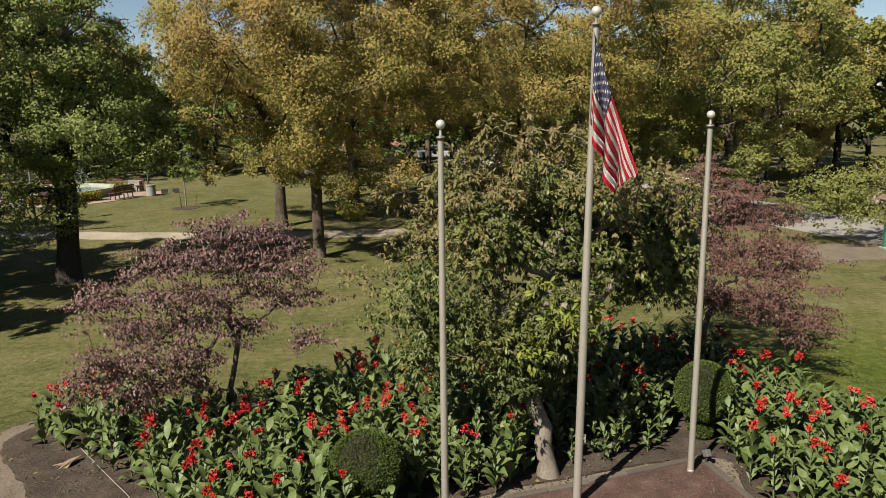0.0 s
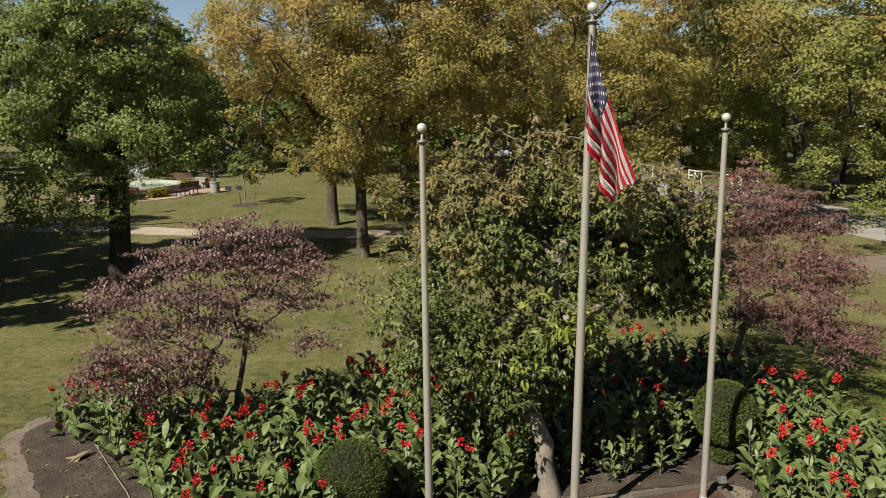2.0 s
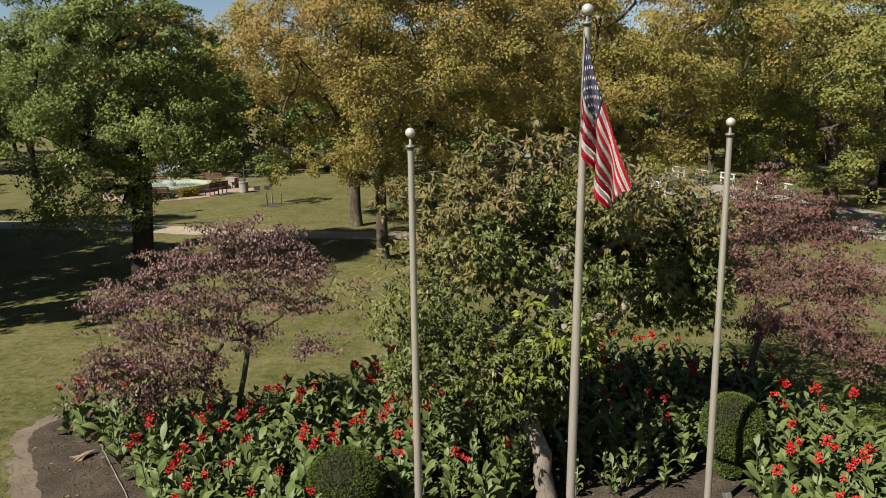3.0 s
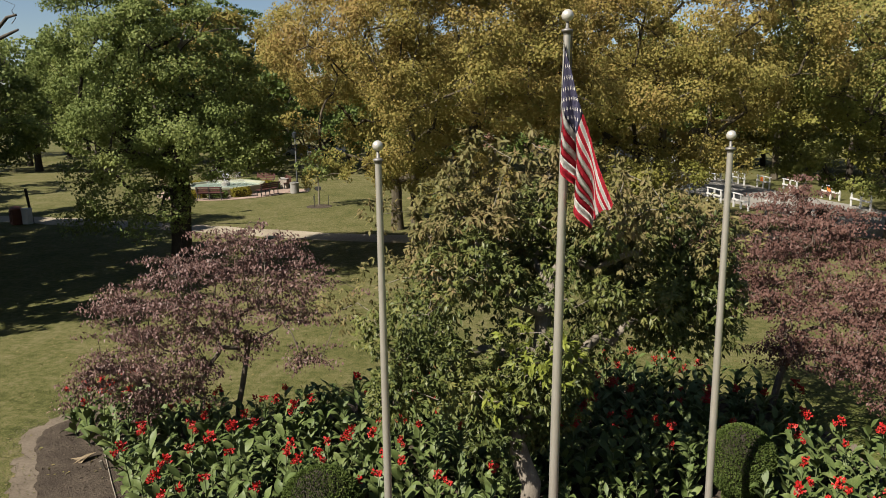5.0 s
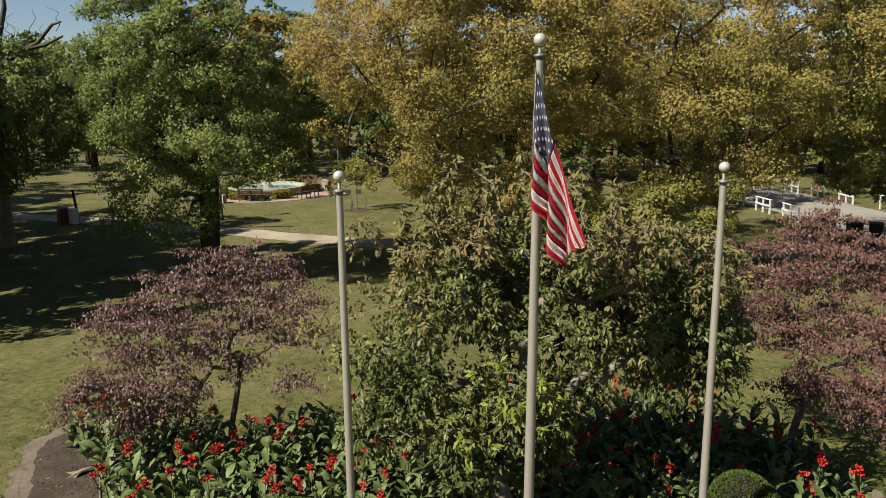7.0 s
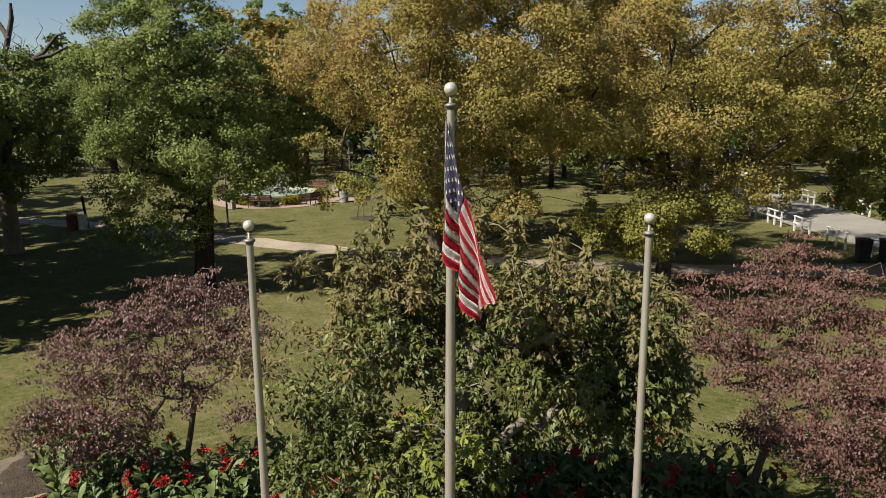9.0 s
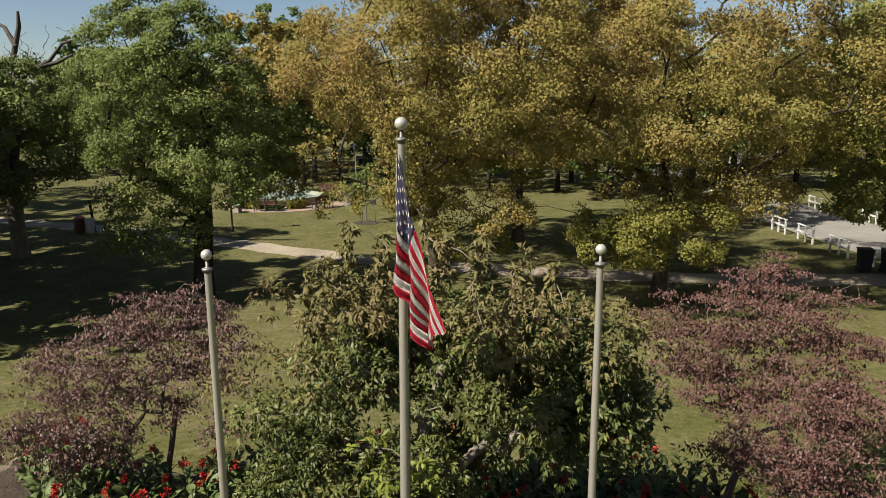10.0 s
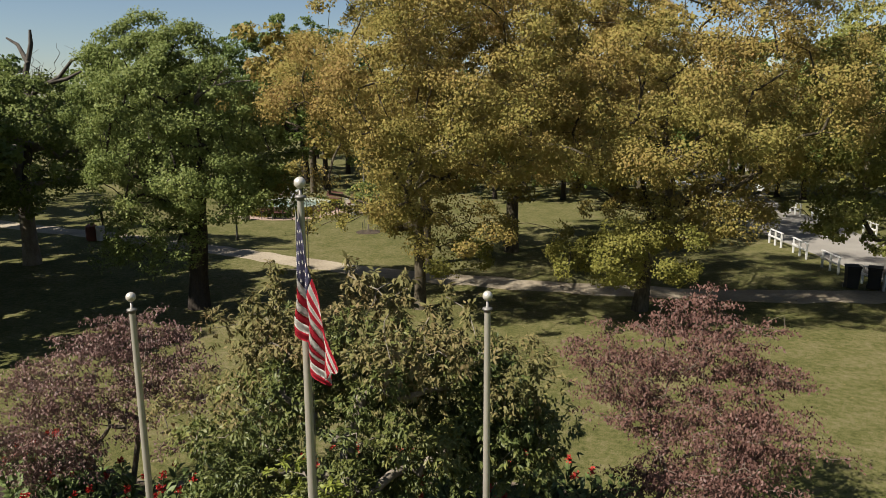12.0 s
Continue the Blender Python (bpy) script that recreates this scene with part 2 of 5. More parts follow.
POLE_METAL = surface("brushed_aluminium", [(0.3, (0.324, 0.300, 0.254)), (0.7, (0.470, 0.437, 0.378))], 1.5, 40, 0.42, 0.08, metal=0.55, stretch=(1, 1, 0.15), height=0.002)
BALL_METAL = surface("pale_ball_metal", [(0.3, (0.482, 0.451, 0.388)), (0.7, (0.595, 0.561, 0.492))], 3, 40, 0.32, 0.04, metal=0.45, height=0.001)
TRUCK_METAL = plain("weathered_cap_metal", (0.17, 0.16, 0.145), 0.55, 0.5)
DARK_METAL = plain("dark_metal", (0.035, 0.035, 0.033), 0.6, 0.1)
ROPE = plain("rope", (0.22, 0.20, 0.17), 0.9)
FLAG_WHITE = surface("flag_white", [(0.3, (0.446, 0.418, 0.374)), (0.7, (0.533, 0.511, 0.475))], 3, 120, 0.8, 0.15, height=0.002, spec=0.2)
FLAG_RED = surface("flag_red", [(0.3, (0.320, 0.012, 0.024)), (0.7, (0.416, 0.024, 0.040))], 3, 120, 0.75, 0.15, height=0.002, spec=0.2)
FLAG_BLUE = surface("flag_blue", [(0.3, (0.054, 0.051, 0.095)), (0.7, (0.092, 0.086, 0.142))], 3, 120, 0.8, 0.15, height=0.002, spec=0.2)
WHITE_PAINT = surface("white_paint", [(0.3, (0.409, 0.403, 0.384)), (0.7, (0.508, 0.502, 0.484))], 2, 25, 0.6, 0.15)
ORANGE = plain("orange_sheet", (0.75, 0.17, 0.03), 0.6)
BENCH_WOOD = surface("bench_wood", [(0.3, (0.042, 0.013, 0.011)), (0.7, (0.092, 0.032, 0.026))], 4, 40, 0.6, 0.2, stretch=(0.2, 1, 1))
BIN_BROWN = surface("bin_brown", [(0.3, (0.09, 0.03, 0.02)), (0.7, (0.17, 0.06, 0.04))], 4, 30, 0.6, 0.2)
GREY_BOX = plain("grey_paint", (0.42, 0.42, 0.42), 0.6)
BASIN = surface("basin_paint", [(0.3, (0.194, 0.206, 0.144)), (0.7, (0.256, 0.257, 0.184))], 1, 20, 0.6, 0.1)
HEDGE_YELLOW = leafy("gold_hedge", [(0.0, (0.098, 0.098, 0.014)), (1.0, (0.294, 0.238, 0.028))], 0.6, 0.2, 0.2, 1)
ROOF = surface("brown_shingle", [(0.3, (0.091, 0.056, 0.038)), (0.7, (0.182, 0.119, 0.084))], 1.5, 20, 0.95, 0.5, obj_random=0.2)
GREEN_PAINT = plain("green_paint", (0.03, 0.12, 0.07), 0.5)
HOUSE_WALL = surface("pale_siding", [(0.3, (0.288, 0.270, 0.240)), (0.7, (0.372, 0.354, 0.324))], 0.5, 8, 0.8, 0.15)
BRICK_WALL = surface("red_brick_wall", [(0.3, (0.18, 0.09, 0.065)), (0.7, (0.30, 0.17, 0.12))], 1.5, 12, 0.9, 0.3)


def simple(name, col, rough=0.3, metal=0.0, spec=0.5, transmission=0.0):
    m, n, l, b = nodes_of(name)
    b.inputs["Base Color"].default_value = (*col, 1)
    b.inputs["Roughness"].default_value, b.inputs["Metallic"].default_value = rough, metal
    b.inputs["Transmission Weight"].default_value = transmission
    return m


WATER = simple("fountain_water", (0.26, 0.33, 0.28), 0.1)
SPRAY = simple("spray_drops", (0.55, 0.57, 0.57), 0.4)
GLASS_DARK = simple("window_glass", (0.03, 0.035, 0.04), 0.05)
TYRE = simple("tyre_rubber", (0.02, 0.02, 0.02), 0.9)


# ---------------------------------------------------------------- mesh tools
def thing(name, m=None, label="", category="", group="", kind=""):
    ob = new(name)
    ob.empty_display_size = 0.2
    if m is not None:
        ob.matrix_basis = m
    return tagged(ob, label, category, group, kind)


def part(name, bm, material, parent=None, label="", smooth=False, m=None):
    """Links a bmesh, or a mesh, as one object under a thing or a part."""
    if isinstance(bm, bmesh.types.BMesh):
        bmesh.ops.recalc_face_normals(bm, faces=bm.faces)
        me = bpy.data.meshes.new(name)
        bm.to_mesh(me)
        bm.free()
    else:
        me = bm
    if smooth:
        me.polygons.foreach_set("use_smooth", [True] * len(me.polygons))
    if material is not None:
        me.materials.clear()
        me.materials.append(material)
    ob = new(name, me)
    if parent is not None:
        ob.parent = parent
    if m is not None:
        ob.matrix_basis = m
    return tagged(ob, label)


def raw(name, verts, quads, tris=None):
    """A mesh from arrays of vertices and faces."""
    verts = np.asarray(verts, dtype=np.float32)
    me = bpy.data.meshes.new(name)
    faces = [np.asarray(quads, dtype=np.int32)] if quads is not None and len(quads) else []
    if tris is not None and len(tris):
        faces.append(np.asarray(tris, dtype=np.int32))
    loops = np.concatenate([f.ravel() for f in faces])
    sizes = np.concatenate([np.full(len(f), f.shape[1]) for f in faces]).astype(np.int32)
    starts = np.concatenate([[0], np.cumsum(sizes)[:-1]]).astype(np.int32)
    me.vertices.add(len(verts))
    me.vertices.foreach_set("co", verts.ravel())
    me.loops.add(len(loops))
    me.loops.foreach_set("vertex_index", loops)
    me.polygons.add(len(sizes))
    me.polygons.foreach_set("loop_start", starts)
    me.update(calc_edges=True)
    return me


def box(bm, x, y, z, sx, sy, sz, bevel=0.0, turn=None):
    """A box with its middle at x, y, z."""
    r = bmesh.ops.create_cube(bm, size=1.0)
    bmesh.ops.scale(bm, verts=r["verts"], vec=(sx, sy, sz))
    if turn is not None:
        bmesh.ops.transform(bm, verts=r["verts"], matrix=turn)
    bmesh.ops.translate(bm, verts=r["verts"], vec=(x, y, z))
    if bevel:
        edges = list({e for v in r["verts"] for e in v.link_edges})
        bmesh.ops.bevel(bm, geom=edges, offset=bevel, segments=2, affect="EDGES", profile=0.6)
    return bm


def boxed(x, y, z, sx, sy, sz, bevel=0.01, turn=None):
    return box(bmesh.new(), x, y, z, sx, sy, sz, bevel, turn)


def lathe(profile, sides=24, wobble=0.0):
    """A turned shape from pairs of radius and height."""
    bm = bmesh.new()
    rings = []
    for r, z in profile:
        rings.append([bm.verts.new((r * math.cos(2 * math.pi * i / sides), r * math.sin(2 * math.pi * i / sides), z)) for i in range(sides)])
    for a, b in zip(rings, rings[1:]):
        for i in range(sides):
            bm.faces.new((a[i], a[(i + 1) % sides], b[(i + 1) % sides], b[i]))
    bm.faces.new(rings[0][::-1])
    bm.faces.new(rings[-1])
    return bm


def prism(points, z0, z1):
    """A slab over an outline, from z0 to z1."""
    bm = bmesh.new()
    low = [bm.verts.new((x, y, z0)) for x, y in points]
    top = [bm.verts.new((x, y, z1)) for x, y in points]
    n = len(points)
    bm.faces.new(top)
    bm.faces.new(low[::-1])
    for i in range(n):
        bm.faces.new((low[i], low[(i + 1) % n], top[(i + 1) % n], top[i]))
    return bm


def smooth_line(pts, steps=6, closed=False):
    """A Catmull-Rom curve through points."""
    p = [Vector(q) for q in pts]
    n, out = len(p), []
    for i in range(n if closed else n - 1):
        a, b, c, d = (p[(i + k) % n] if closed else p[min(max(i + k, 0), n - 1)] for k in (-1, 0, 1, 2))
        for s in range(steps):
            t = s / steps
            out.append(0.5 * (2 * b + (c - a) * t + (2 * a - 5 * b + 4 * c - d) * t * t + (3 * b - a - 3 * c + d) * t ** 3))
    if not closed:
        out.append(p[-1])
    return out


def inside(x, y, poly):
    hit = False
    for (ax, ay), (bx, by) in zip(poly, poly[1:] + poly[:1]):
        if (ay > y) != (by > y) and x < (bx - ax) * (y - ay) / (by - ay) + ax:
            hit = not hit
    return hit


def tube_arrays(pts, radii, sides, base):
    """Vertices and quads of a tapering tube along points."""
    pts = np.asarray(pts, float)
    d = np.gradient(pts, axis=0)
    d /= np.linalg.norm(d, axis=1)[:, None] + 1e-9
    ref = np.array([0.0, 0.0, 1.0]) if abs(d[0][2]) < 0.9 else np.array([1.0, 0.0, 0.0])
    v = []
    ang = np.linspace(0, 2 * np.pi, sides, endpoint=False)
    for p, t, r in zip(pts, d, radii):
        u = np.cross(t, ref)
        u /= np.linalg.norm(u) + 1e-9
        w = np.cross(t, u)
        ref = np.cross(u, t)
        v.append(p + r * (np.cos(ang)[:, None] * u + np.sin(ang)[:, None] * w))
    v = np.concatenate(v)
    q = []
    for i in range(len(pts) - 1):
        for j in range(sides):
            k = (j + 1) % sides
            q.append((base + i * sides + j, base + i * sides + k, base + (i + 1) * sides + k, base + (i + 1) * sides + j))
    return v, q


def tubes(name, runs, sides=8):
    vs, qs, n = [], [], 0
    for pts, radii in runs:
        s = sides if max(radii) > 0.05 else max(4, sides // 2)
        v, q = tube_arrays(pts, radii, s, n)
        vs.append(v)
        qs += q
        n += len(v)
    return raw(name, np.concatenate(vs), qs)


# leaf outlines: (along, across, lift) and faces
LANCE = (np.array([(0, 0, 0), (0.45, 0.5, 0.04), (0.45, 0.0, 0.0), (0.45, -0.5, 0.04), (1.0, 0, -0.15)]), None)
DIAMOND = (np.array([(0, 0, 0), (0.55, 0.5, 0.10), (1, 0, -0.05), (0.55, -0.5, 0.10)]), None)


def leaf_cloud(name, pos, axis, normal, length, width, kind):
    """One mesh of many leaves, each with its own place, lie and size."""
    axis = axis / (np.linalg.norm(axis, axis=1)[:, None] + 1e-9)
    side = np.cross(normal, axis)
    side /= np.linalg.norm(side, axis=1)[:, None] + 1e-9
    up = np.cross(axis, side)
    if kind == "diamond":
        t, quads, tris = DIAMOND[0], [(0, 1, 2, 3)], []
    else:
        t, quads, tris = LANCE[0], [], [(0, 2, 1), (2, 4, 1), (0, 3, 2), (3, 4, 2)]
    n, k = len(pos), len(t)
    L, W = length[:, None, None], width[:, None, None]
    v = pos[:, None, :] + axis[:, None, :] * t[None, :, 0:1] * L + side[:, None, :] * t[None, :, 1:2] * W + up[:, None, :] * t[None, :, 2:3] * L
    off = (np.arange(n) * k)[:, None, None]
    q = (np.array(quads)[None] + off).reshape(-1, 4) if quads else None
    tr = (np.array(tris)[None] + off).reshape(-1, 3) if tris else None
    return raw(name, v.reshape(-1, 3), q, tr)


def unit(rng, n):
    v = rng.normal(size=(n, 3))
    return v / np.linalg.norm(v, axis=1)[:, None]


def grow(rng, spine, targets, base_radius, tip=0.012, step=0.7, wander=0.10, up=0.5, power=2.3, thin=0.14):
    """A branching frame from a trunk line to all targets. Returns runs of points with radii, and the frame's nodes."""
    P = [np.array(p, float) for p in spine]
    par = [-1] + list(range(len(spine) - 1))
    free = max(1, len(spine) // 2)
    start = P[-1]
    order = np.argsort(np.linalg.norm(targets - start, axis=1))
    for i in order:
        t = targets[i]
        A = np.array(P[free:])
        dist = np.linalg.norm(A - t, axis=1)
        cost = dist + up * np.maximum(0, A[:, 2] - t[2] + 0.25 * dist)
        j = int(np.argmin(cost)) + free
        a, d = P[j], np.linalg.norm(P[j] - t)
        k = max(1, int(math.ceil(d / step)))
        prev = j
        sag = rng.normal(size=3) * wander * d
        for s in range(1, k + 1):
            f = s / k
            q = a + (t - a) * f + sag * math.sin(math.pi * f) + rng.normal(size=3) * wander * 0.25
            q[2] += 0.10 * d * math.sin(math.pi * f)
            P.append(q if s < k else t.copy())
            par.append(prev)
            prev = len(P) - 1
    n = len(P)
    kids = [[] for _ in range(n)]
    for i, p in enumerate(par):
        if p >= 0:
            kids[p].append(i)
    R = np.zeros(n)
    for i in range(n - 1, -1, -1):
        R[i] = (sum(R[c] ** power for c in kids[i])) ** (1 / power) if kids[i] else tip
    scale = base_radius / R[0]
    R = np.where(R > tip * 2, np.maximum(tip, R * scale), R)
    rise = np.maximum(0, np.array(P)[:, 2] - spine[-1][2])
    R = np.maximum(tip, R / (1 + thin * rise))
    for i in range(1, n):
        R[i] = min(R[i], R[par[i]] * 0.97)
    runs, stack = [], [(0, None)]
    while stack:
        i, before = stack.pop()
        pts, rad = ([P[before], P[i]], [min(R[i] * 1.15, R[before]), R[i]]) if before is not None else ([P[i]], [R[i]])
        while kids[i]:
            big = max(kids[i], key=lambda c: R[c])
            stack += [(c, i) for c in kids[i] if c != big]
            i = big
            pts.append(P[i])
            rad.append(R[i])
        if len(pts) > 1:
            runs.append((pts, rad))
    return runs, np.array(P)


def crown_points(rng, n, centre, radii, lumps=0.25, inner=0.35, floor=-1.0, freq=1.6):
    """Points in a lumpy egg, thicker towards its skin."""
    out, off = [], Vector(rng.uniform(-50, 50, 3))
    while len(out) < n:
        d = unit(rng, 1)[0]
        if d[2] < floor:
            continue
        r = 1 + lumps * 2.2 * noise.noise(Vector(d) * freq + off)
        f = inner + (1 - inner) * rng.random() ** 0.55
        out.append(np.array(centre) + d * np.array(radii) * r * f)
    return np.array(out)


def leaf_lie(rng, n, droop, spread=1.0):
    """Axes and normals: leaves point out at random, hanging by droop."""
    a = unit(rng, n) * spread
    a[:, 2] -= droop
    nrm = unit(rng, n) * 0.7
    nrm[:, 2] += 0.9
    return a, nrm


# ---------------------------------------------------------------- ground, paths, bed
def ground_sheet():
    xs = np.concatenate([[-900, -400, -200], np.arange(-120, 121, 3.0), [200, 400, 900]])
    X, Y = np.meshgrid(xs, xs + 40)
    Z = np.zeros_like(X)
    n = len(xs)
    v = np.stack([X, Y, Z], -1).reshape(-1, 3)
    i = np.arange(n * n).reshape(n, n)
    q = np.stack([i[:-1, :-1], i[:-1, 1:], i[1:, 1:], i[1:, :-1]], -1).reshape(-1, 4)
    return raw("ground", v, q)


ground = tagged(part("ground", ground_sheet(), LAWN), "dry olive-green mown park lawn with thin patches", "lawn", kind="structure")

SOIL = [(-8.95, 12.7), (-8.75, 12.2), (-8.3, 11.7), (-7.7, 11.05), (-7.0, 10.3), (-6.3, 9.4), (-5.6, 8.2), (-4.0, 6.9), (-1.6, 6.6), (-0.3, 7.4), (-0.8, 10.03), (4.3, 11.95), (4.75, 10.7), (5.4, 8.2), (7.6, 8.0), (8.5, 10.1), (8.4, 12.0), (7.6, 13.4), (6.95, 14.9), (6.4, 16.3), (5.2, 17.4), (3.0, 17.5), (0.8, 16.9), (-1.2, 16.1), (-2.6, 15.5), (-3.8, 14.6), (-5.2, 13.9), (-6.6, 14.0), (-7.9, 13.8), (-8.7, 13.3)]
PLAZA = [(-0.72, 9.93), (4.24, 11.82), (5.35, 8.0), (2.5, 5.2), (-0.2, 6.6)]


def ragged(poly, amount, seed, steps=8):
    """A rounded outline with an uneven edge."""
    pts = smooth_line([(x, y, 0) for x, y in poly], steps, True)
    out, rng = [], np.random.default_rng(seed)
    for p in pts:
        k = noise.noise(Vector((p.x * 1.3, p.y * 1.3, seed))) + 0.6 * noise.noise(Vector((p.x * 5, p.y * 5, seed)))
        out.append((p.x + amount * (1.6 * k + 0.4 * rng.normal()), p.y + amount * (1.6 * k + 0.4 * rng.normal())))
    return out


edge = [(x + (0.28 if x > 0 else -0.38) * (0.35 + 0.65 * min(1, abs(x) / 8)), y + (0.14 if y > 12.5 else -0.16)) for x, y in SOIL]
tagged(part("bare_earth_edge", prism(ragged([p for p in edge if not (-1.2 < p[0] < 5.6 and p[1] < 12.2)], 0.09, 3), -0.05, 0.012), DRY_SOIL), "strip of bare pale dry earth round the flower bed", "bare earth", kind="structure")
tagged(part("flower_bed_soil", prism(ragged(SOIL, 0.035, 4), -0.05, 0.05), MULCH), "dark brown mulch of the curved flower bed", "flower bed", kind="structure")
tagged(part("plaza", prism(PLAZA, -0.05, 0.06), GRAVEL), "reddish-brown gravel floor round the flagpoles", "paving", kind="structure")


def strip(name, line, width, z, material, label, category, seed=0, rag=0.12):
    rng = np.random.default_rng(seed)
    pts = smooth_line([(x, y, 0) for x, y in line], 8)
    left, right = [], []
    for i, p in enumerate(pts):
        d = (pts[min(i + 1, len(pts) - 1)] - pts[max(i - 1, 0)]).normalized()
        nrm = Vector((-d.y, d.x, 0))
        w = width if not callable(width) else width(p)
        left.append(p + nrm * (w / 2 + rng.normal() * rag))
        right.append(p - nrm * (w / 2 + rng.normal() * rag))
    bm = bmesh.new()
    L = [[bm.verts.new((q.x, q.y, h)) for q in left] for h in (-0.05, z)]
    R = [[bm.verts.new((q.x, q.y, h)) for q in right] for h in (-0.05, z)]
    for i in range(len(pts) - 1):
        bm.faces.new((L[1][i], L[1][i + 1], R[1][i + 1], R[1][i]))
        bm.faces.new((L[0][i], L[0][i + 1], L[1][i + 1], L[1][i]))
        bm.faces.new((R[1][i], R[1][i + 1], R[0][i + 1], R[0][i]))
    return tagged(part(name, bm, material), label, category, kind="structure")


strip("footpath", [(-90, 44), (-60, 38.5), (-43, 35.6), (-33.5, 35.4), (-26, 35.0), (-19.7, 34.6), (-11.3, 33.9), (-2.5, 34.6), (5.7, 36.5), (11.7, 38.9), (20, 42), (34, 45)], 1.9, 0.016, PATH_DIRT, "pale beige worn footpath across the lawn", "path", 5)
strip("road", [(2, 75), (5.2, 64), (7.9, 57), (10.6, 51.2), (13.6, 45.5), (17.2, 38), (21, 31), (26, 24)], 6.0, 0.012, ASPHALT, "grey park road between white fences", "road", 6, 0.03)
tagged(part("bare_earth", prism(ragged([(12.2, 28.9), (13.6, 30.2), (17.5, 30.8), (22, 31), (22, 28.3), (17.5, 27.9), (14.3, 27.5), (13.0, 27.8)], 0.2, 9, 3), -0.05, 0.020), DRY_SOIL), "trodden bare tan earth beside the road", "bare earth", kind="structure")
tagged(part("mulch_patch", prism(ragged([(14.6, 24.6), (15.4, 25.4), (16.6, 25.6), (18.6, 25.4), (18.6, 23.6), (15.6, 23.6)], 0.1, 10, 3), -0.05, 0.024), MULCH), "dark mulch patch on the lawn", "mulch", kind="structure")


# ---------------------------------------------------------------- trees
def make_tree(name, base, trunk_line, targets, base_radius, bark, foliage, label, category="tree", group="", tip=0.014, step=0.8, wander=0.1, up=0.5, seed=1, sides=9, flare=1.22, power=2.3, thin=0.14):
    """A tree: trunk with limbs, and crowns given as (part name, function of rng and tips, material, label)."""
    rng = np.random.default_rng(seed)
    t = thing(name, Matrix.Translation((base[0], base[1], 0)), label, category, group)
    runs, nodes = grow(rng, trunk_line, targets, base_radius, tip, step, wander, up, power, thin)
    pts, rad = runs[0]
    rad[0] *= flare
    p0 = np.array(pts[0]) - np.array([0, 0, 0.15])
    runs[0] = ([p0] + list(pts), [rad[0] * 1.12] + list(rad))
    part("trunk", tubes("trunk", runs, sides), bark, t, smooth=True)
    for pn, fn, mat, lab in foliage:
        part(pn, fn(rng), mat, t, lab)
    return t


def broadleaf(centres, per, rc, size, droop=0.35, heart=None, ruff=0.24):
    """Leaves on the skins of small clumps that face out of the crown, thin underneath, so that each clump has a lit and a dark side."""
    def build(rng):
        k = len(centres)
        mid = centres.mean(0) if heart is None else np.array(heart)
        out = (centres - mid) / (np.linalg.norm(centres - mid, axis=1)[:, None] + 0.3)
        n = k * per
        O = np.repeat(out, per, axis=0)
        d = unit(rng, n) + O * 0.95 + np.array((-0.08, -0.12, 0.22))
        d /= np.linalg.norm(d, axis=1)[:, None]
        # ruffled skin: short sprays stand out of it
        spray = np.repeat(rng.uniform(0.98 - ruff, 0.98 + ruff, n // 6 + 1), 6)[:n]
        d6 = np.repeat(d[::6], 6, axis=0)[:n]
        d = d6 + unit(rng, n) * 0.26
        d /= np.linalg.norm(d, axis=1)[:, None]
        r = np.repeat(rng.uniform(0.7, 1.3, k) * rc, per) * spray * (0.85 + 0.22 * rng.random(n))
        off = d * r[:, None]
        off[:, 2] *= np.repeat(rng.uniform(0.55, 0.85, k), per)
        pos = np.repeat(centres, per, axis=0) + off
        nrm = d * 0.9 + unit(rng, n) * 0.30 + np.array((-0.1, -0.15, 0.15))
        ax = unit(rng, n) + d * 0.3
        ax[:, 2] -= droop
        L = rng.uniform(0.6, 1.35, n) * size
        return leaf_cloud("crown", pos, ax, nrm, L, L * rng.uniform(0.62, 0.95, n), "diamond")
    return build


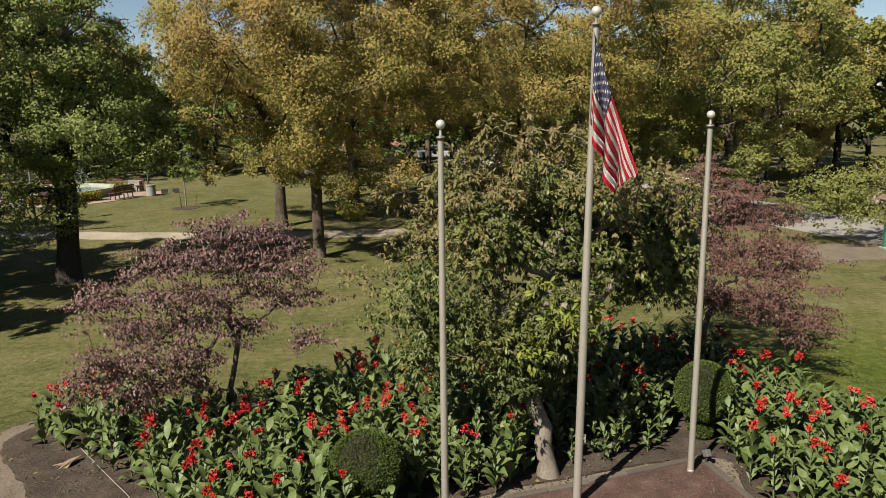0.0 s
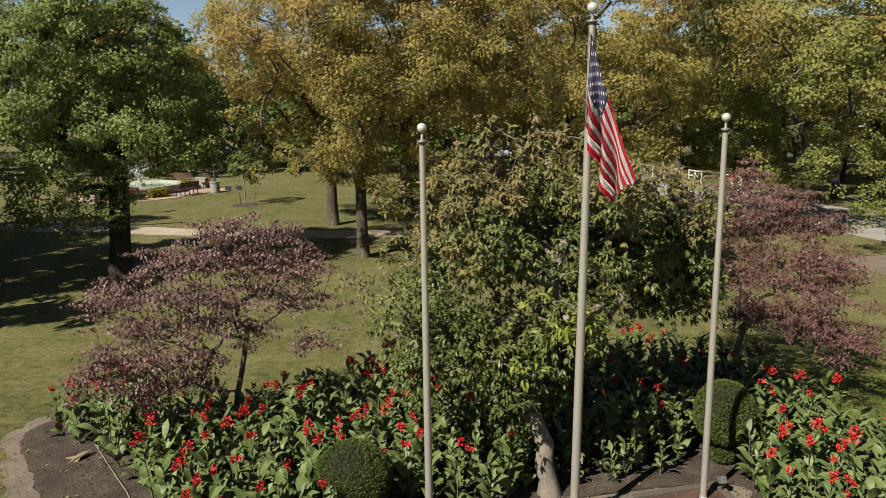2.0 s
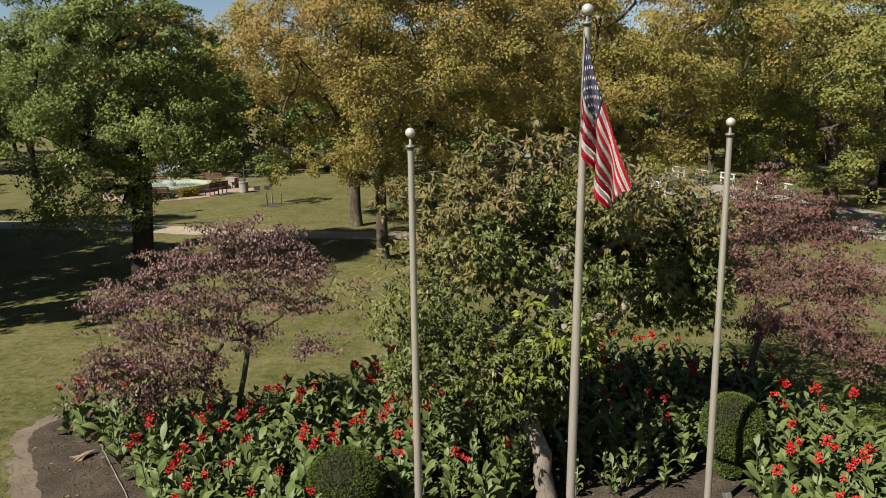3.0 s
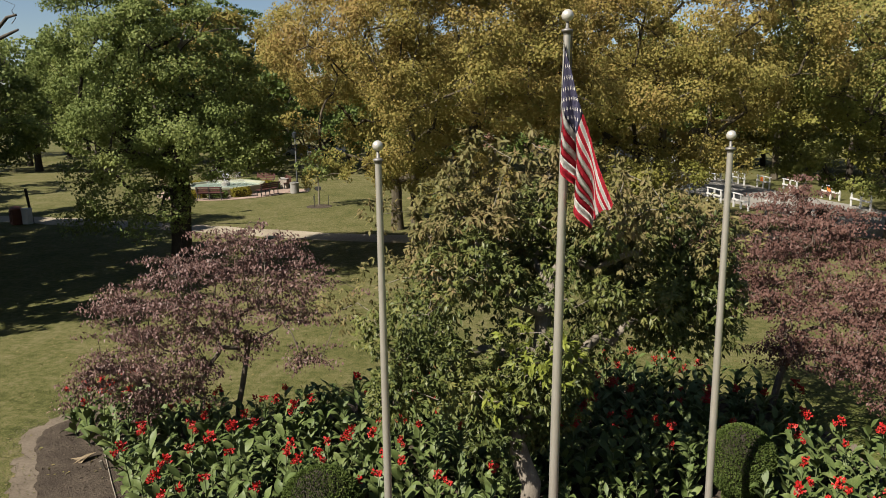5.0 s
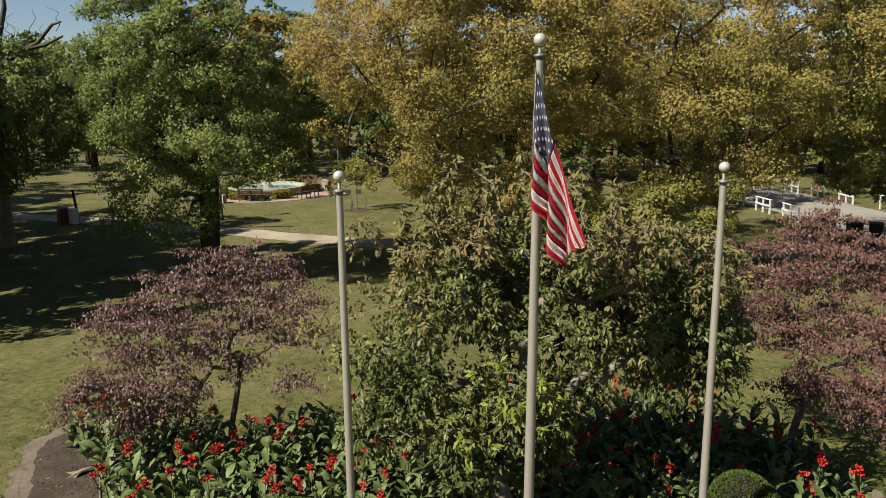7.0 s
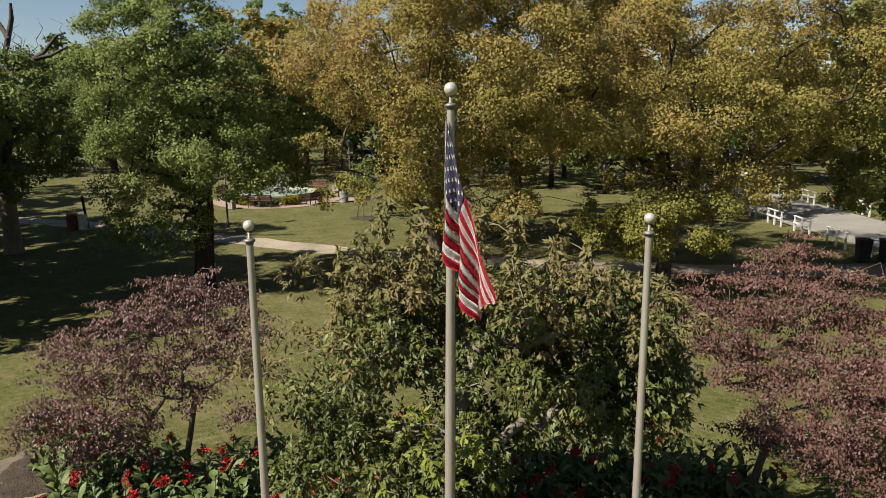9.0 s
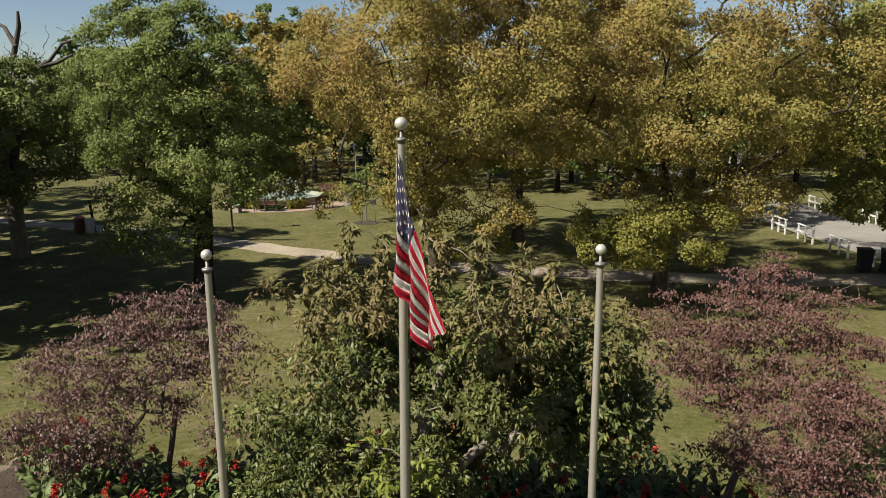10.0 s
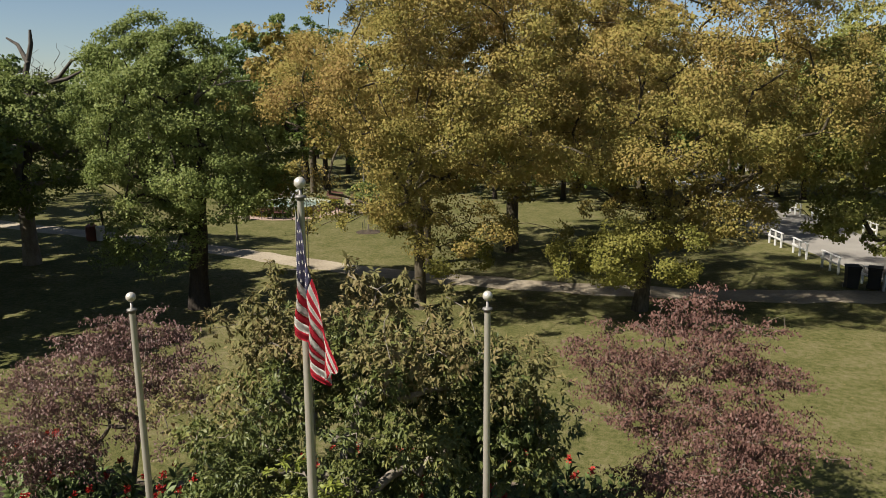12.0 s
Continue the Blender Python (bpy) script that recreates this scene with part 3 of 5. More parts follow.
def park_tree(name, base, height, radii, low, base_radius, bark, leaf, label, seed, boughs=38, clumps=6, per=480, size=0.1, bough=1.45, fork=2.6, lean=(0, 0), group="", lumps=0.3, extra=(), gap=None, cone=None, wander=0.1, sides=9, shift=(0, 0), tilt=(0, 0), thin=0.14, ruff=0.24):
    """A broadleaf tree: boughs spread over a lumpy crown, each a heap of leafy clumps, with dark hollows between them."""
    rng = np.random.default_rng(seed + 100)
    mid = (low + height) / 2
    c = (lean[0] * mid, lean[1] * mid, mid)
    shell = (radii[0] - 0.55 * bough, radii[1] - 0.55 * bough, (height - low) / 2 - 0.4 * bough)
    heaps = []

    def sway(p):
        return p + np.array((shift[0] + tilt[0] * (p[2] - mid), shift[1] + tilt[1] * (p[2] - mid), 0))

    for p in crown_points(rng, boughs * 18, c, shell, lumps, 0.7):
        if p[2] < low + 0.5 or len(heaps) >= boughs:
            continue
        if cone:
            # drawn in to a cone round the leaning trunk
            axis = np.array((lean[0] * p[2], lean[1] * p[2]))
            most = max(0.3, cone[1] - cone[2] * max(0, p[2] - cone[0]))
            p[:2] = axis + (p[:2] - axis) * min(1, most * rng.uniform(0.6, 1.0) / (np.linalg.norm(p[:2] - axis) + 1e-6))
        p = sway(p)
        if gap and p[0] * gap[0] >= gap[1] and p[2] >= gap[2]:
            continue
        if all(np.linalg.norm((p - q) * (1, 1, 1.3)) > 0.86 * bough for q in heaps):
            heaps.append(p)
    heaps = np.array(heaps)
    out = (heaps - np.array(c)) / np.linalg.norm(heaps - np.array(c), axis=1)[:, None]
    m = len(heaps) * clumps
    d = unit(rng, m) + np.repeat(out, clumps, axis=0) * 0.6 + np.array((0, 0, 0.2))
    d /= np.linalg.norm(d, axis=1)[:, None]
    tg = np.repeat(heaps, clumps, axis=0) + d * np.array((1, 1, 0.7)) * bough * rng.uniform(0.5, 1.0, (m, 1))
    tg = np.concatenate([tg, np.array(c) + (heaps[::2] - np.array(c)) * 0.5 + rng.normal(size=heaps[::2].shape) * 0.5])
    line = [(lean[0] * z, lean[1] * z, z) for z in np.linspace(0, fork, 4)]
    line += [(lean[0] * z + 0.12 * math.sin(z), lean[1] * z + 0.12 * math.cos(z * 1.3), z) for z in (fork + 0.5, fork + 1.3)]
    fol = [("crown", broadleaf(tg, per, bough * 0.52, size, heart=c, ruff=ruff), leaf, "")]
    allt = tg
    for pn, centres, mat, lab in extra:
        fol.append((pn, broadleaf(np.array(centres), per, 0.55, size, ruff=ruff), mat, lab))
        allt = np.concatenate([allt, np.array(centres)])
    return make_tree(name, base, line, allt, base_radius, bark, fol, label, group=group, seed=seed, wander=wander, sides=sides, power=2.0, thin=thin)


def ring_of(rng_seed, n, centre, radii):
    return crown_points(np.random.default_rng(rng_seed), n, centre, radii, 0.25, 0.1)


lawn_oak = park_tree("oak_tree", (-14.6, 25.4), 12.0, (4.3, 4.3), 4.0, 0.40, BARK_OAK, LEAF_OAK, "green oak with a thick dark furrowed trunk on the lawn", 11, boughs=84, clumps=5, per=240, size=0.088, bough=0.95, fork=3.4, lean=(0.10, -0.02), lumps=0.3, cone=(6.4, 4.2, 0.62), shift=(-0.95, 0.0), tilt=(-0.33, -0.10), wander=0.06, thin=0.3, ruff=0.36,
          extra=[("low_branch_foliage", ring_of(5, 28, (-2.0, -1.1, 3.2), (1.9, 1.1, 1.5)), LEAF_OAK, ""), ("trunk_foliage", ring_of(6, 16, (0.0, -0.9, 3.2), (1.2, 0.6, 1.4)), LEAF_OAK, "bright green shoots on the trunk"), ("outer_branch_foliage", ring_of(23, 36, (-0.3, -0.5, 5.9), (4.2, 4.0, 0.9)), LEAF_OAK, ""),
                 ("side_branch_foliage", ring_of(27, 10, (2.2, 0.8, 5.7), (1.7, 1.1, 0.6)), LEAF_OAK, ""), ("top_foliage", ring_of(28, 9, (-1.0, -0.5, 11.0), (1.5, 1.0, 0.8)), LEAF_OAK, "loose sprays at the top")])
P_GROUP = "plane trees along the path"
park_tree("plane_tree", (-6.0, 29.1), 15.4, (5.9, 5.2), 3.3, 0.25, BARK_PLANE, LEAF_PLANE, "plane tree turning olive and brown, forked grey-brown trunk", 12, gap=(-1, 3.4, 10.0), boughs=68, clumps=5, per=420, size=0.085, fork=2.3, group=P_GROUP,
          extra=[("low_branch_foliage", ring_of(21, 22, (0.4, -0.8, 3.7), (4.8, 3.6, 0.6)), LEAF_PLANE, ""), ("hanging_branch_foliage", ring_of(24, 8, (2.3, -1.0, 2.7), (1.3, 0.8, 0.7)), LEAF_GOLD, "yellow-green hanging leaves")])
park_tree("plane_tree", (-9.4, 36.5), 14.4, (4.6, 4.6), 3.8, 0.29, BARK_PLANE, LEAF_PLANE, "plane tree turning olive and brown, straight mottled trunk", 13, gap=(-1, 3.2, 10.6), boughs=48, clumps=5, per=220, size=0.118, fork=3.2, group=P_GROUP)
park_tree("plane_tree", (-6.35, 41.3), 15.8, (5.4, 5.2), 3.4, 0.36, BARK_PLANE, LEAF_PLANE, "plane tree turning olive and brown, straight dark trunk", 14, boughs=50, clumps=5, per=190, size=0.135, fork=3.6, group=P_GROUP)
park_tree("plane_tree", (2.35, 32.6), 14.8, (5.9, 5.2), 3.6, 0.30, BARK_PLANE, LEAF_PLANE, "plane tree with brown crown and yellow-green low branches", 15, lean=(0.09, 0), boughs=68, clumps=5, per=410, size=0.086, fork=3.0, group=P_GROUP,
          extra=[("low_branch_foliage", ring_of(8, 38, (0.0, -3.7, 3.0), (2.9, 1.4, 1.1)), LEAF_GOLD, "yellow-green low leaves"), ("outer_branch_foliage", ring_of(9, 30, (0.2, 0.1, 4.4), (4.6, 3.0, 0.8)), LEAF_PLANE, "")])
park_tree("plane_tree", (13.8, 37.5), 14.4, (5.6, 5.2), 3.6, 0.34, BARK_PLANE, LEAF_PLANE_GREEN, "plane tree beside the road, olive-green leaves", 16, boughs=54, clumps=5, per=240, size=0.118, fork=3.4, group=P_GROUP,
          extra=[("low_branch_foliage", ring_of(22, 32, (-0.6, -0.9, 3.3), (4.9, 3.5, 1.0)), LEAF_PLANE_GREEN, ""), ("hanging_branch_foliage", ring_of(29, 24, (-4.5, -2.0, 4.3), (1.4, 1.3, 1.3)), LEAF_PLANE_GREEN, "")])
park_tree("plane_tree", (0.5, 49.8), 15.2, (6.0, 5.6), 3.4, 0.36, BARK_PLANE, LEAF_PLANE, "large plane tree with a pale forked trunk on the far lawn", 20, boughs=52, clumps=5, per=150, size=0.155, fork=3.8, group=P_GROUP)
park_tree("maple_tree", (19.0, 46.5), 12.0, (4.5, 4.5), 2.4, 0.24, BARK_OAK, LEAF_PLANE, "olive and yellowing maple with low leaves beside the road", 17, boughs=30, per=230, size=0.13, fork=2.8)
grey_oak = park_tree("oak_tree", (-28.7, 28.0), 9.7, (4.8, 4.8), 3.0, 0.40, BARK_GREY, LEAF_OAK, "dark green oak with a grey trunk in shade", 18, boughs=36, per=230, size=0.14, fork=3.6, lumps=0.12)
S_GROUP = "oaks that shade the lawn"
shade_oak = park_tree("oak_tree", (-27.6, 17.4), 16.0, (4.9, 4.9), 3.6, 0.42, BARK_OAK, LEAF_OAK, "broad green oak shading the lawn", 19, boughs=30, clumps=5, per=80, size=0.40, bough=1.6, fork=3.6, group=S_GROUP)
copy_thing(shade_oak, Matrix.LocRotScale((-23.6, 19.0, 0), Euler((0, 0, 1.0)), (0.66, 0.66, 0.62)))
copy_thing(shade_oak, Matrix.LocRotScale((-20.2, 15.8, 0), Euler((0, 0, 2.2)), (0.66, 0.66, 0.65)))
copy_thing(shade_oak, pose(-36, 20, 0, 0, 0, 100))
copy_thing(shade_oak, pose(-35.5, 11, 0, 0, 0, 200))
copy_thing(shade_oak, pose(-32.5, 17.5, 0, 0, 0, 290))
copy_thing(shade_oak, pose(-43.5, 23, 0, 0, 0, 40))
copy_thing(shade_oak, pose(-51, 28, 0, 0, 0, 150))

# far trees: a few kinds, then copies of them
far_kinds = [
    park_tree("far_tree", (-32.6, 61.5), 11.0, (4.5, 4.5), 3.2, 0.26, BARK_OAK, LEAF_DARK, "dark green tree behind the fountain", 31, boughs=22, clumps=5, per=46, size=0.31, fork=3.2, group="far park trees", sides=5),
    park_tree("far_tree", (12.8, 63.0), 12.5, (5.0, 5.0), 3.0, 0.25, BARK_PLANE, LEAF_PLANE, "far olive-brown tree beyond the road", 32, boughs=24, clumps=5, per=48, size=0.315, fork=3.4, group="far park trees", sides=5),
    park_tree("far_tree", (24.0, 50.0), 13.0, (5.0, 5.0), 3.4, 0.28, BARK_OAK, LEAF_GOLD, "far yellow-green tree on the lawn", 33, boughs=24, clumps=5, per=48, size=0.315, fork=3.6, group="far park trees", sides=5),
    park_tree("far_tree", (-56.0, 61.0), 13.0, (6.0, 6.0), 2.6, 0.36, BARK_OAK, LEAF_OAK, "far broad green tree on the lawn", 34, boughs=26, clumps=5, per=60, size=0.32, bough=1.7, fork=3.0, group="far park trees", sides=5),
    park_tree("far_tree", (-1.0, 66.0), 9.5, (5.6, 4.5), 1.0, 0.24, BARK_OAK, LEAF_DARK, "far low-branched dark tree", 35, boughs=22, clumps=5, per=46, size=0.31, fork=1.6, group="far park trees", sides=5),
    park_tree("far_tree", (13.5, 74.0), 11.0, (5.0, 4.8), 1.8, 0.24, BARK_OAK, LEAF_GOLD, "far low-branched yellow-green tree", 36, boughs=22, clumps=5, per=56, size=0.30, fork=2.0, group="far park trees", sides=5),
    park_tree("far_tree", (-70.0, 84.0), 12.0, (5.2, 5.0), 1.6, 0.26, BARK_OAK, LEAF_DARK, "dark green tree at the park edge, also added unseen behind the camera", 37, boughs=18, clumps=4, per=49, size=0.43, bough=1.8, fork=2.4, group="far park trees", sides=5),
    park_tree("far_tree", (50.0, 80.0), 12.5, (5.2, 5.0), 1.8, 0.26, BARK_OAK, LEAF_PLANE, "olive-brown tree at the park edge, also added unseen behind the camera", 38, boughs=18, clumps=4, per=49, size=0.43, bough=1.8, fork=2.4, group="far park trees", sides=5),
    park_tree("far_tree", (-37.5, 65.0), 15.2, (4.8, 4.8), 3.0, 0.42, BARK_OAK, LEAF_DARK, "tall broad dark green tree behind the fountain", 39, boughs=44, clumps=5, per=72, size=0.24, bough=1.3, fork=3.4, group="far park trees", sides=5),
]
rng = np.random.default_rng(77)
FAR = [(-46, 58, 3, 0.95), (-38, 74, 0, 1.1), (-24, 70, 0, 1.0), (-14, 66, 1, 0.95), (-3, 62, 1, 1.05), (4, 72, 2, 1.0), (20, 62, 1, 1.05), (29, 57, 2, 1.05), (34, 44, 1, 1.1), (39, 52, 3, 1.05), (31, 68, 0, 1.1), (-66, 50, 0, 1.05), (-52, 40, 3, 0.9), (-62, 66, 0, 1.1), (44, 38, 2, 1.1), (7, 88, 3, 1.1), (-9, 84, 1, 1.1)]
for x, y, s in ((-10, 70, 1.0), (7, 72, 0.95), (-19, 74, 1.05), (-27, 78, 1.0), (16, 70, 1.0), (24, 72, 1.05), (33, 60, 1.0), (-44, 76, 1.1), (-52, 70, 1.0), (-62, 58, 1.0), (-72, 52, 1.05), (2, 84, 1.1), (41, 62, 1.1), (-35, 86, 1.1)):
    FAR.append((x, y, 4, s))
FAR += [(-47, 68, 8, 0.95), (-32, 58.5, 1, 1.2), (-15, 61, 4, 0.85), (-9.5, 63, 4, 0.9), (-4.5, 60, 4, 0.8), (-20.5, 64, 4, 0.95), (-26, 64, 4, 0.8), (17.0, 58.5, 5, 1.0), (22.5, 54.5, 5, 0.95), (9.0, 71, 5, 1.05), (27, 62, 5, 1.1), (15, 68, 5, 1.05)]
for i in range(25):
    a = radians(-50 + i * 5.1)
    d = 96 + 26 * ((i * 7) % 5) / 5
    FAR.append((-d * math.sin(a) + 2, d * math.cos(a), 6 if i > 12 else 6 + (i * 3 + i // 4) % 2, 0.92 + 0.06 * ((i * 5) % 4)))
# unseen trees added behind the camera: close the park and block low sky light
for i in range(12):
    a = radians(100 + i * 14.5)
    FAR.append((-36 * math.sin(a) + 2, 36 * math.cos(a) + 4, 6 + i % 2, 1.3))
for x, y, k, s in FAR:
    copy_thing(far_kinds[k], Matrix.LocRotScale((x, y, 0), Euler((0, 0, rng.uniform(0, 6.28))), (s * rng.uniform(0.92, 1.1), s, s * rng.uniform(0.95, 1.08))))


def dead_limbs(oak):
    """The bare broken top of the old oak."""
    r = np.random.default_rng(5)
    runs = [([(0, 0, 3.6), (0.1, 0.2, 6), (0.2, 0.3, 9), (0.0, 0.3, 11), (0.3, 0.4, 12.6), (0.25, 0.4, 13.4)], [0.22, 0.20, 0.17, 0.14, 0.11, 0.06])]
    for a in ([(0.1, 0.3, 9.5), (1.2, 0.3, 10.2), (2.2, 0.5, 10.7), (3.1, 0.5, 11.6), (3.6, 0.5, 11.7)], [(1.6, 0.4, 10.4), (2.6, 0.6, 10.6), (3.5, 0.7, 11.0)], [(0.2, 0.3, 11.5), (-0.7, 0.4, 12.6), (-1.4, 0.3, 13.0)], [(0.1, 0.3, 8.5), (-1.2, 0.6, 9.6), (-2.2, 0.5, 10.4)]):
        runs.append((a, list(np.linspace(0.13, 0.05, len(a)))))
    for i in range(26):
        p = np.array([0.9, 0.3, 10.2]) + r.normal(size=3) * (1.0, 0.6, 0.8)
        run = [p]
        for k in range(4):
            p = p + np.array([r.normal() * 0.2, r.normal() * 0.2, 0.28])
            run.append(p)
        runs.append((run, list(np.linspace(0.020, 0.007, 5))))
    runs = [([(p[0] + 0.12 * (p[2] - 3.6), p[1], 3.6 + 0.86 * (p[2] - 3.6)) for p in pts], rad) for pts, rad in runs]
    for i, (pts, rad) in enumerate(runs[:5]):
        part("dead_limb", tubes("dead_limb", [(pts, rad)], 8), BARK_DEAD, oak, "bare grey broken limb", smooth=True)
    for run in runs[5:]:
        part("dead_twig", tubes("dead_twig", [run], 6), BARK_DEAD, oak)


dead_limbs(grey_oak)
# a bare limb that sticks out of the crown of the oak on the lawn
part("bare_limb", tubes("bare_limb", [([(0.75, -0.1, 7.6), (0.8, -0.2, 8.1), (1.0, -0.3, 8.7), (1.7, -0.1, 9.1), (2.3, 0.2, 9.25), (3.0, 0.5, 9.3)], [0.16, 0.15, 0.10, 0.06, 0.04, 0.015]), ([(1.7, -0.1, 9.1), (2.0, 0.0, 9.6), (2.3, 0.1, 9.8)], [0.05, 0.035, 0.015]), ([(1.0, -0.3, 8.7), (1.3, -0.3, 9.3), (1.5, -0.2, 9.5)], [0.06, 0.03, 0.012])], 8), BARK_GREY, lawn_oak, "bare grey dead limb", smooth=True)


def cherry():
    r = np.random.default_rng(21)
    base = (1.48, 11.36)
    # crown in three storeys, wider to the right
    a = crown_points(r, 165, (-0.1, 0.85, 3.15), (2.85, 1.8, 1.85), 0.25, 0.5)
    b = crown_points(r, 44, (-0.5, 0.8, 4.35), (1.9, 1.5, 1.05), 0.25, 0.3)
    c = crown_points(r, 44, (1.9, 1.15, 3.0), (1.55, 1.0, 0.85), 0.3, 0.3)
    d = crown_points(r, 44, (-1.35, 0.1, 2.15), (1.5, 0.9, 1.0), 0.25, 0.4)
    e = crown_points(r, 16, (0.15, -0.05, 2.6), (0.9, 0.4, 1.0), 0.2, 0.3)
    f = crown_points(r, 18, (2.4, 2.0, 3.2), (1.2, 1.0, 0.75), 0.25, 0.3)
    g = crown_points(r, 34, (1.5, 1.6, 4.25), (1.5, 1.0, 0.75), 0.3, 0.3)
    tips = np.concatenate([a, b, c, d, e, f, g])
    # clear of the poles in front, and higher on the open side
    wx, wy = tips[:, 0] + base[0], tips[:, 1] + base[1]
    tips = tips[(tips[:, 2] > 1.45 + 0.6 * np.clip((-0.5 - tips[:, 0]) / 0.8, 0, 1) + 1.4 * np.clip((tips[:, 0] - 0.05) / 0.8, 0, 1)) & (wy > 10.32 + 0.44 * wx)]
    # leading shoots that stand above the crown
    shoots = np.array([(-1.05, 0.35, 6.1), (-0.75, 0.75, 5.9), (-0.1, 1.7, 5.7), (0.35, 1.9, 5.6), (0.75, 0.6, 5.6), (-1.9, 0.5, 5.2), (1.5, 1.8, 5.3), (-1.6, 1.0, 5.4), (2.7, 1.5, 4.7), (0.1, 0.9, 5.9), (-0.45, 0.2, 5.7), (-1.4, 0.2, 5.6), (-0.3, 1.2, 6.0), (0.55, 1.3, 5.8), (1.1, 1.2, 5.4), (-2.1, 1.0, 4.9), (2.1, 1.7, 4.9), (1.0, 2.0, 5.5)])
    line = [(0, 0, 0), (-0.03, 0.0, 0.3), (-0.10, 0.0, 0.6), (-0.08, 0.03, 0.9), (-0.22, 0.06, 1.2), (-0.34, 0.12, 1.55), (-0.2, 0.3, 2.1), (0.0, 0.45, 2.8), (0.0, 0.55, 3.5)]

    def rosettes(rr, centres, per, spread, size, whorl=7):
        # whorls on the skins of small clumps, each a fan of leaves that arch over
        k = len(centres)
        c = np.repeat(centres, per, axis=0)
        rad = np.repeat(rr.uniform(0.7, 1.3, k), per)[:, None] * np.array(spread)
        d = unit(rr, len(c))
        d[:, 2] += 0.35
        d /= np.linalg.norm(d, axis=1)[:, None]
        pos = c + d * rad * (0.6 + 0.4 * rr.random((len(c), 1)) ** 0.5)
        P, O = np.repeat(pos, whorl, axis=0), np.repeat(d, whorl, axis=0)
        m = len(P)
        ax = unit(rr, m) * 0.65 + O * 0.55
        ax[:, 2] -= 0.55
        nr = O * 0.7 + unit(rr, m) * 0.5 + np.array((-0.15, -0.25, 0.55))
        P = P + rr.normal(size=P.shape) * 0.018
        L = rr.uniform(0.75, 1.25, m) * size
        return leaf_cloud("leaves", P, ax, nr, L, L * rr.uniform(0.30, 0.42, m), "lance")

    # bronze leaves grow commoner upwards and to the windward side
    age = tips[:, 2] + 0.5 * np.maximum(0, -0.6 - tips[:, 0]) + 0.35 * np.maximum(0, tips[:, 0] - 1.2) + r.normal(size=len(tips)) * 0.55
    green, bronze = tips[age < 4.95], tips[age >= 4.95]

    lime = np.array((0.36, 0.0, 0.65)) + np.array([(-0.55, -0.75, 2.9), (-0.35, -0.8, 2.5), (-0.15, -0.75, 2.2), (-0.75, -0.8, 1.9), (0.1, -0.6, 2.6), (0.25, -0.4, 2.3)])
    fol = [("crown", lambda q: rosettes(q, green, 37, 0.36, 0.098, 8), LEAF_CHERRY, ""),
           ("upper_leaves", lambda q: rosettes(q, bronze, 42, 0.38, 0.092, 7), LEAF_CHERRY_BROWN, "bronze and olive drooping upper leaves"),
           ("shoot_leaves", lambda q: rosettes(q, np.concatenate([shoots + (0, 0, 0.12) - (0.02 * k, -0.01 * k, 0.15 * k) for k in range(8)]), 4, (0.10, 0.10, 0.10), 0.125, 8), LEAF_CHERRY_BROWN, "browning leaves on the leading shoots"),
           ("young_leaves", lambda q: rosettes(q, lime, 8, 0.28, 0.14, 7), LEAF_CHERRY_LIME, "bright lime young leaves")]
    make_tree("cherry_tree", base, line, np.concatenate([tips, shoots, lime]), 0.165, BARK_GREY, fol, "dense ornamental cherry with drooping green and bronze leaves", tip=0.008, step=0.35, wander=0.12, seed=22, sides=10, power=2.5, flare=1.35)


cherry()


def dogwood(base, leaf, seed, label, across, pads, line, size, girth=0.075, fill=1.2):
    """A purple dogwood: level sprays of hanging leaves on thin twigs. pads: (across, deep, z, half width, half depth, count), by the way across."""
    r = np.random.default_rng(seed)
    ax2, dp2 = np.array(across), np.array((-across[1], across[0]))
    tips = []
    for a, d, z, ra, rd, n in pads:
        q = crown_points(r, int(fill * n), (a, d, z), (ra, rd, 0.34), 0.35, 0.1, freq=2.2)
        flat = q[:, :1] * ax2 + q[:, 1:2] * dp2
        tips.append(np.column_stack([flat, q[:, 2] - 0.12 * np.hypot(q[:, 0] - a, q[:, 1] - d) / max(ra, rd)]))
    tips = np.concatenate(tips)

    def leaves(q):
        # leaves hang in pairs under thin twigs that run outwards
        per = 48
        k = len(tips)
        out = tips[:, :2] - tips[:, :2].mean(0)
        a = np.arctan2(out[:, 1], out[:, 0])[:, None] + q.normal(size=(k, 3)) * 0.8
        pick = q.integers(0, 3, (k, per))
        ang = np.take_along_axis(a, pick, 1)
        s = q.uniform(-0.2, 0.36, (k, per))
        pos = np.stack([tips[:, None, 0] + np.cos(ang) * s, tips[:, None, 1] + np.sin(ang) * s, tips[:, None, 2] - 0.10 * np.abs(s)], -1).reshape(-1, 3)
        pos += q.normal(size=pos.shape) * np.array((0.035, 0.035, 0.03))
        n = len(pos)
        ax, nr = leaf_lie(q, n, 0.9, 0.8)
        nr += np.array((-0.3, -0.5, 0))
        L = q.uniform(0.7, 1.3, n) * size
        return leaf_cloud("crown", pos, ax, nr, L, L * q.uniform(0.42, 0.62, n), "diamond")

    make_tree("dogwood_tree", base, line, tips, girth, BARK_DOG, [("crown", leaves, leaf, "")], label, "tree", "purple dogwoods", tip=0.007, step=0.3, wander=0.13, seed=seed + 1, sides=8, power=2.2, up=0.9)


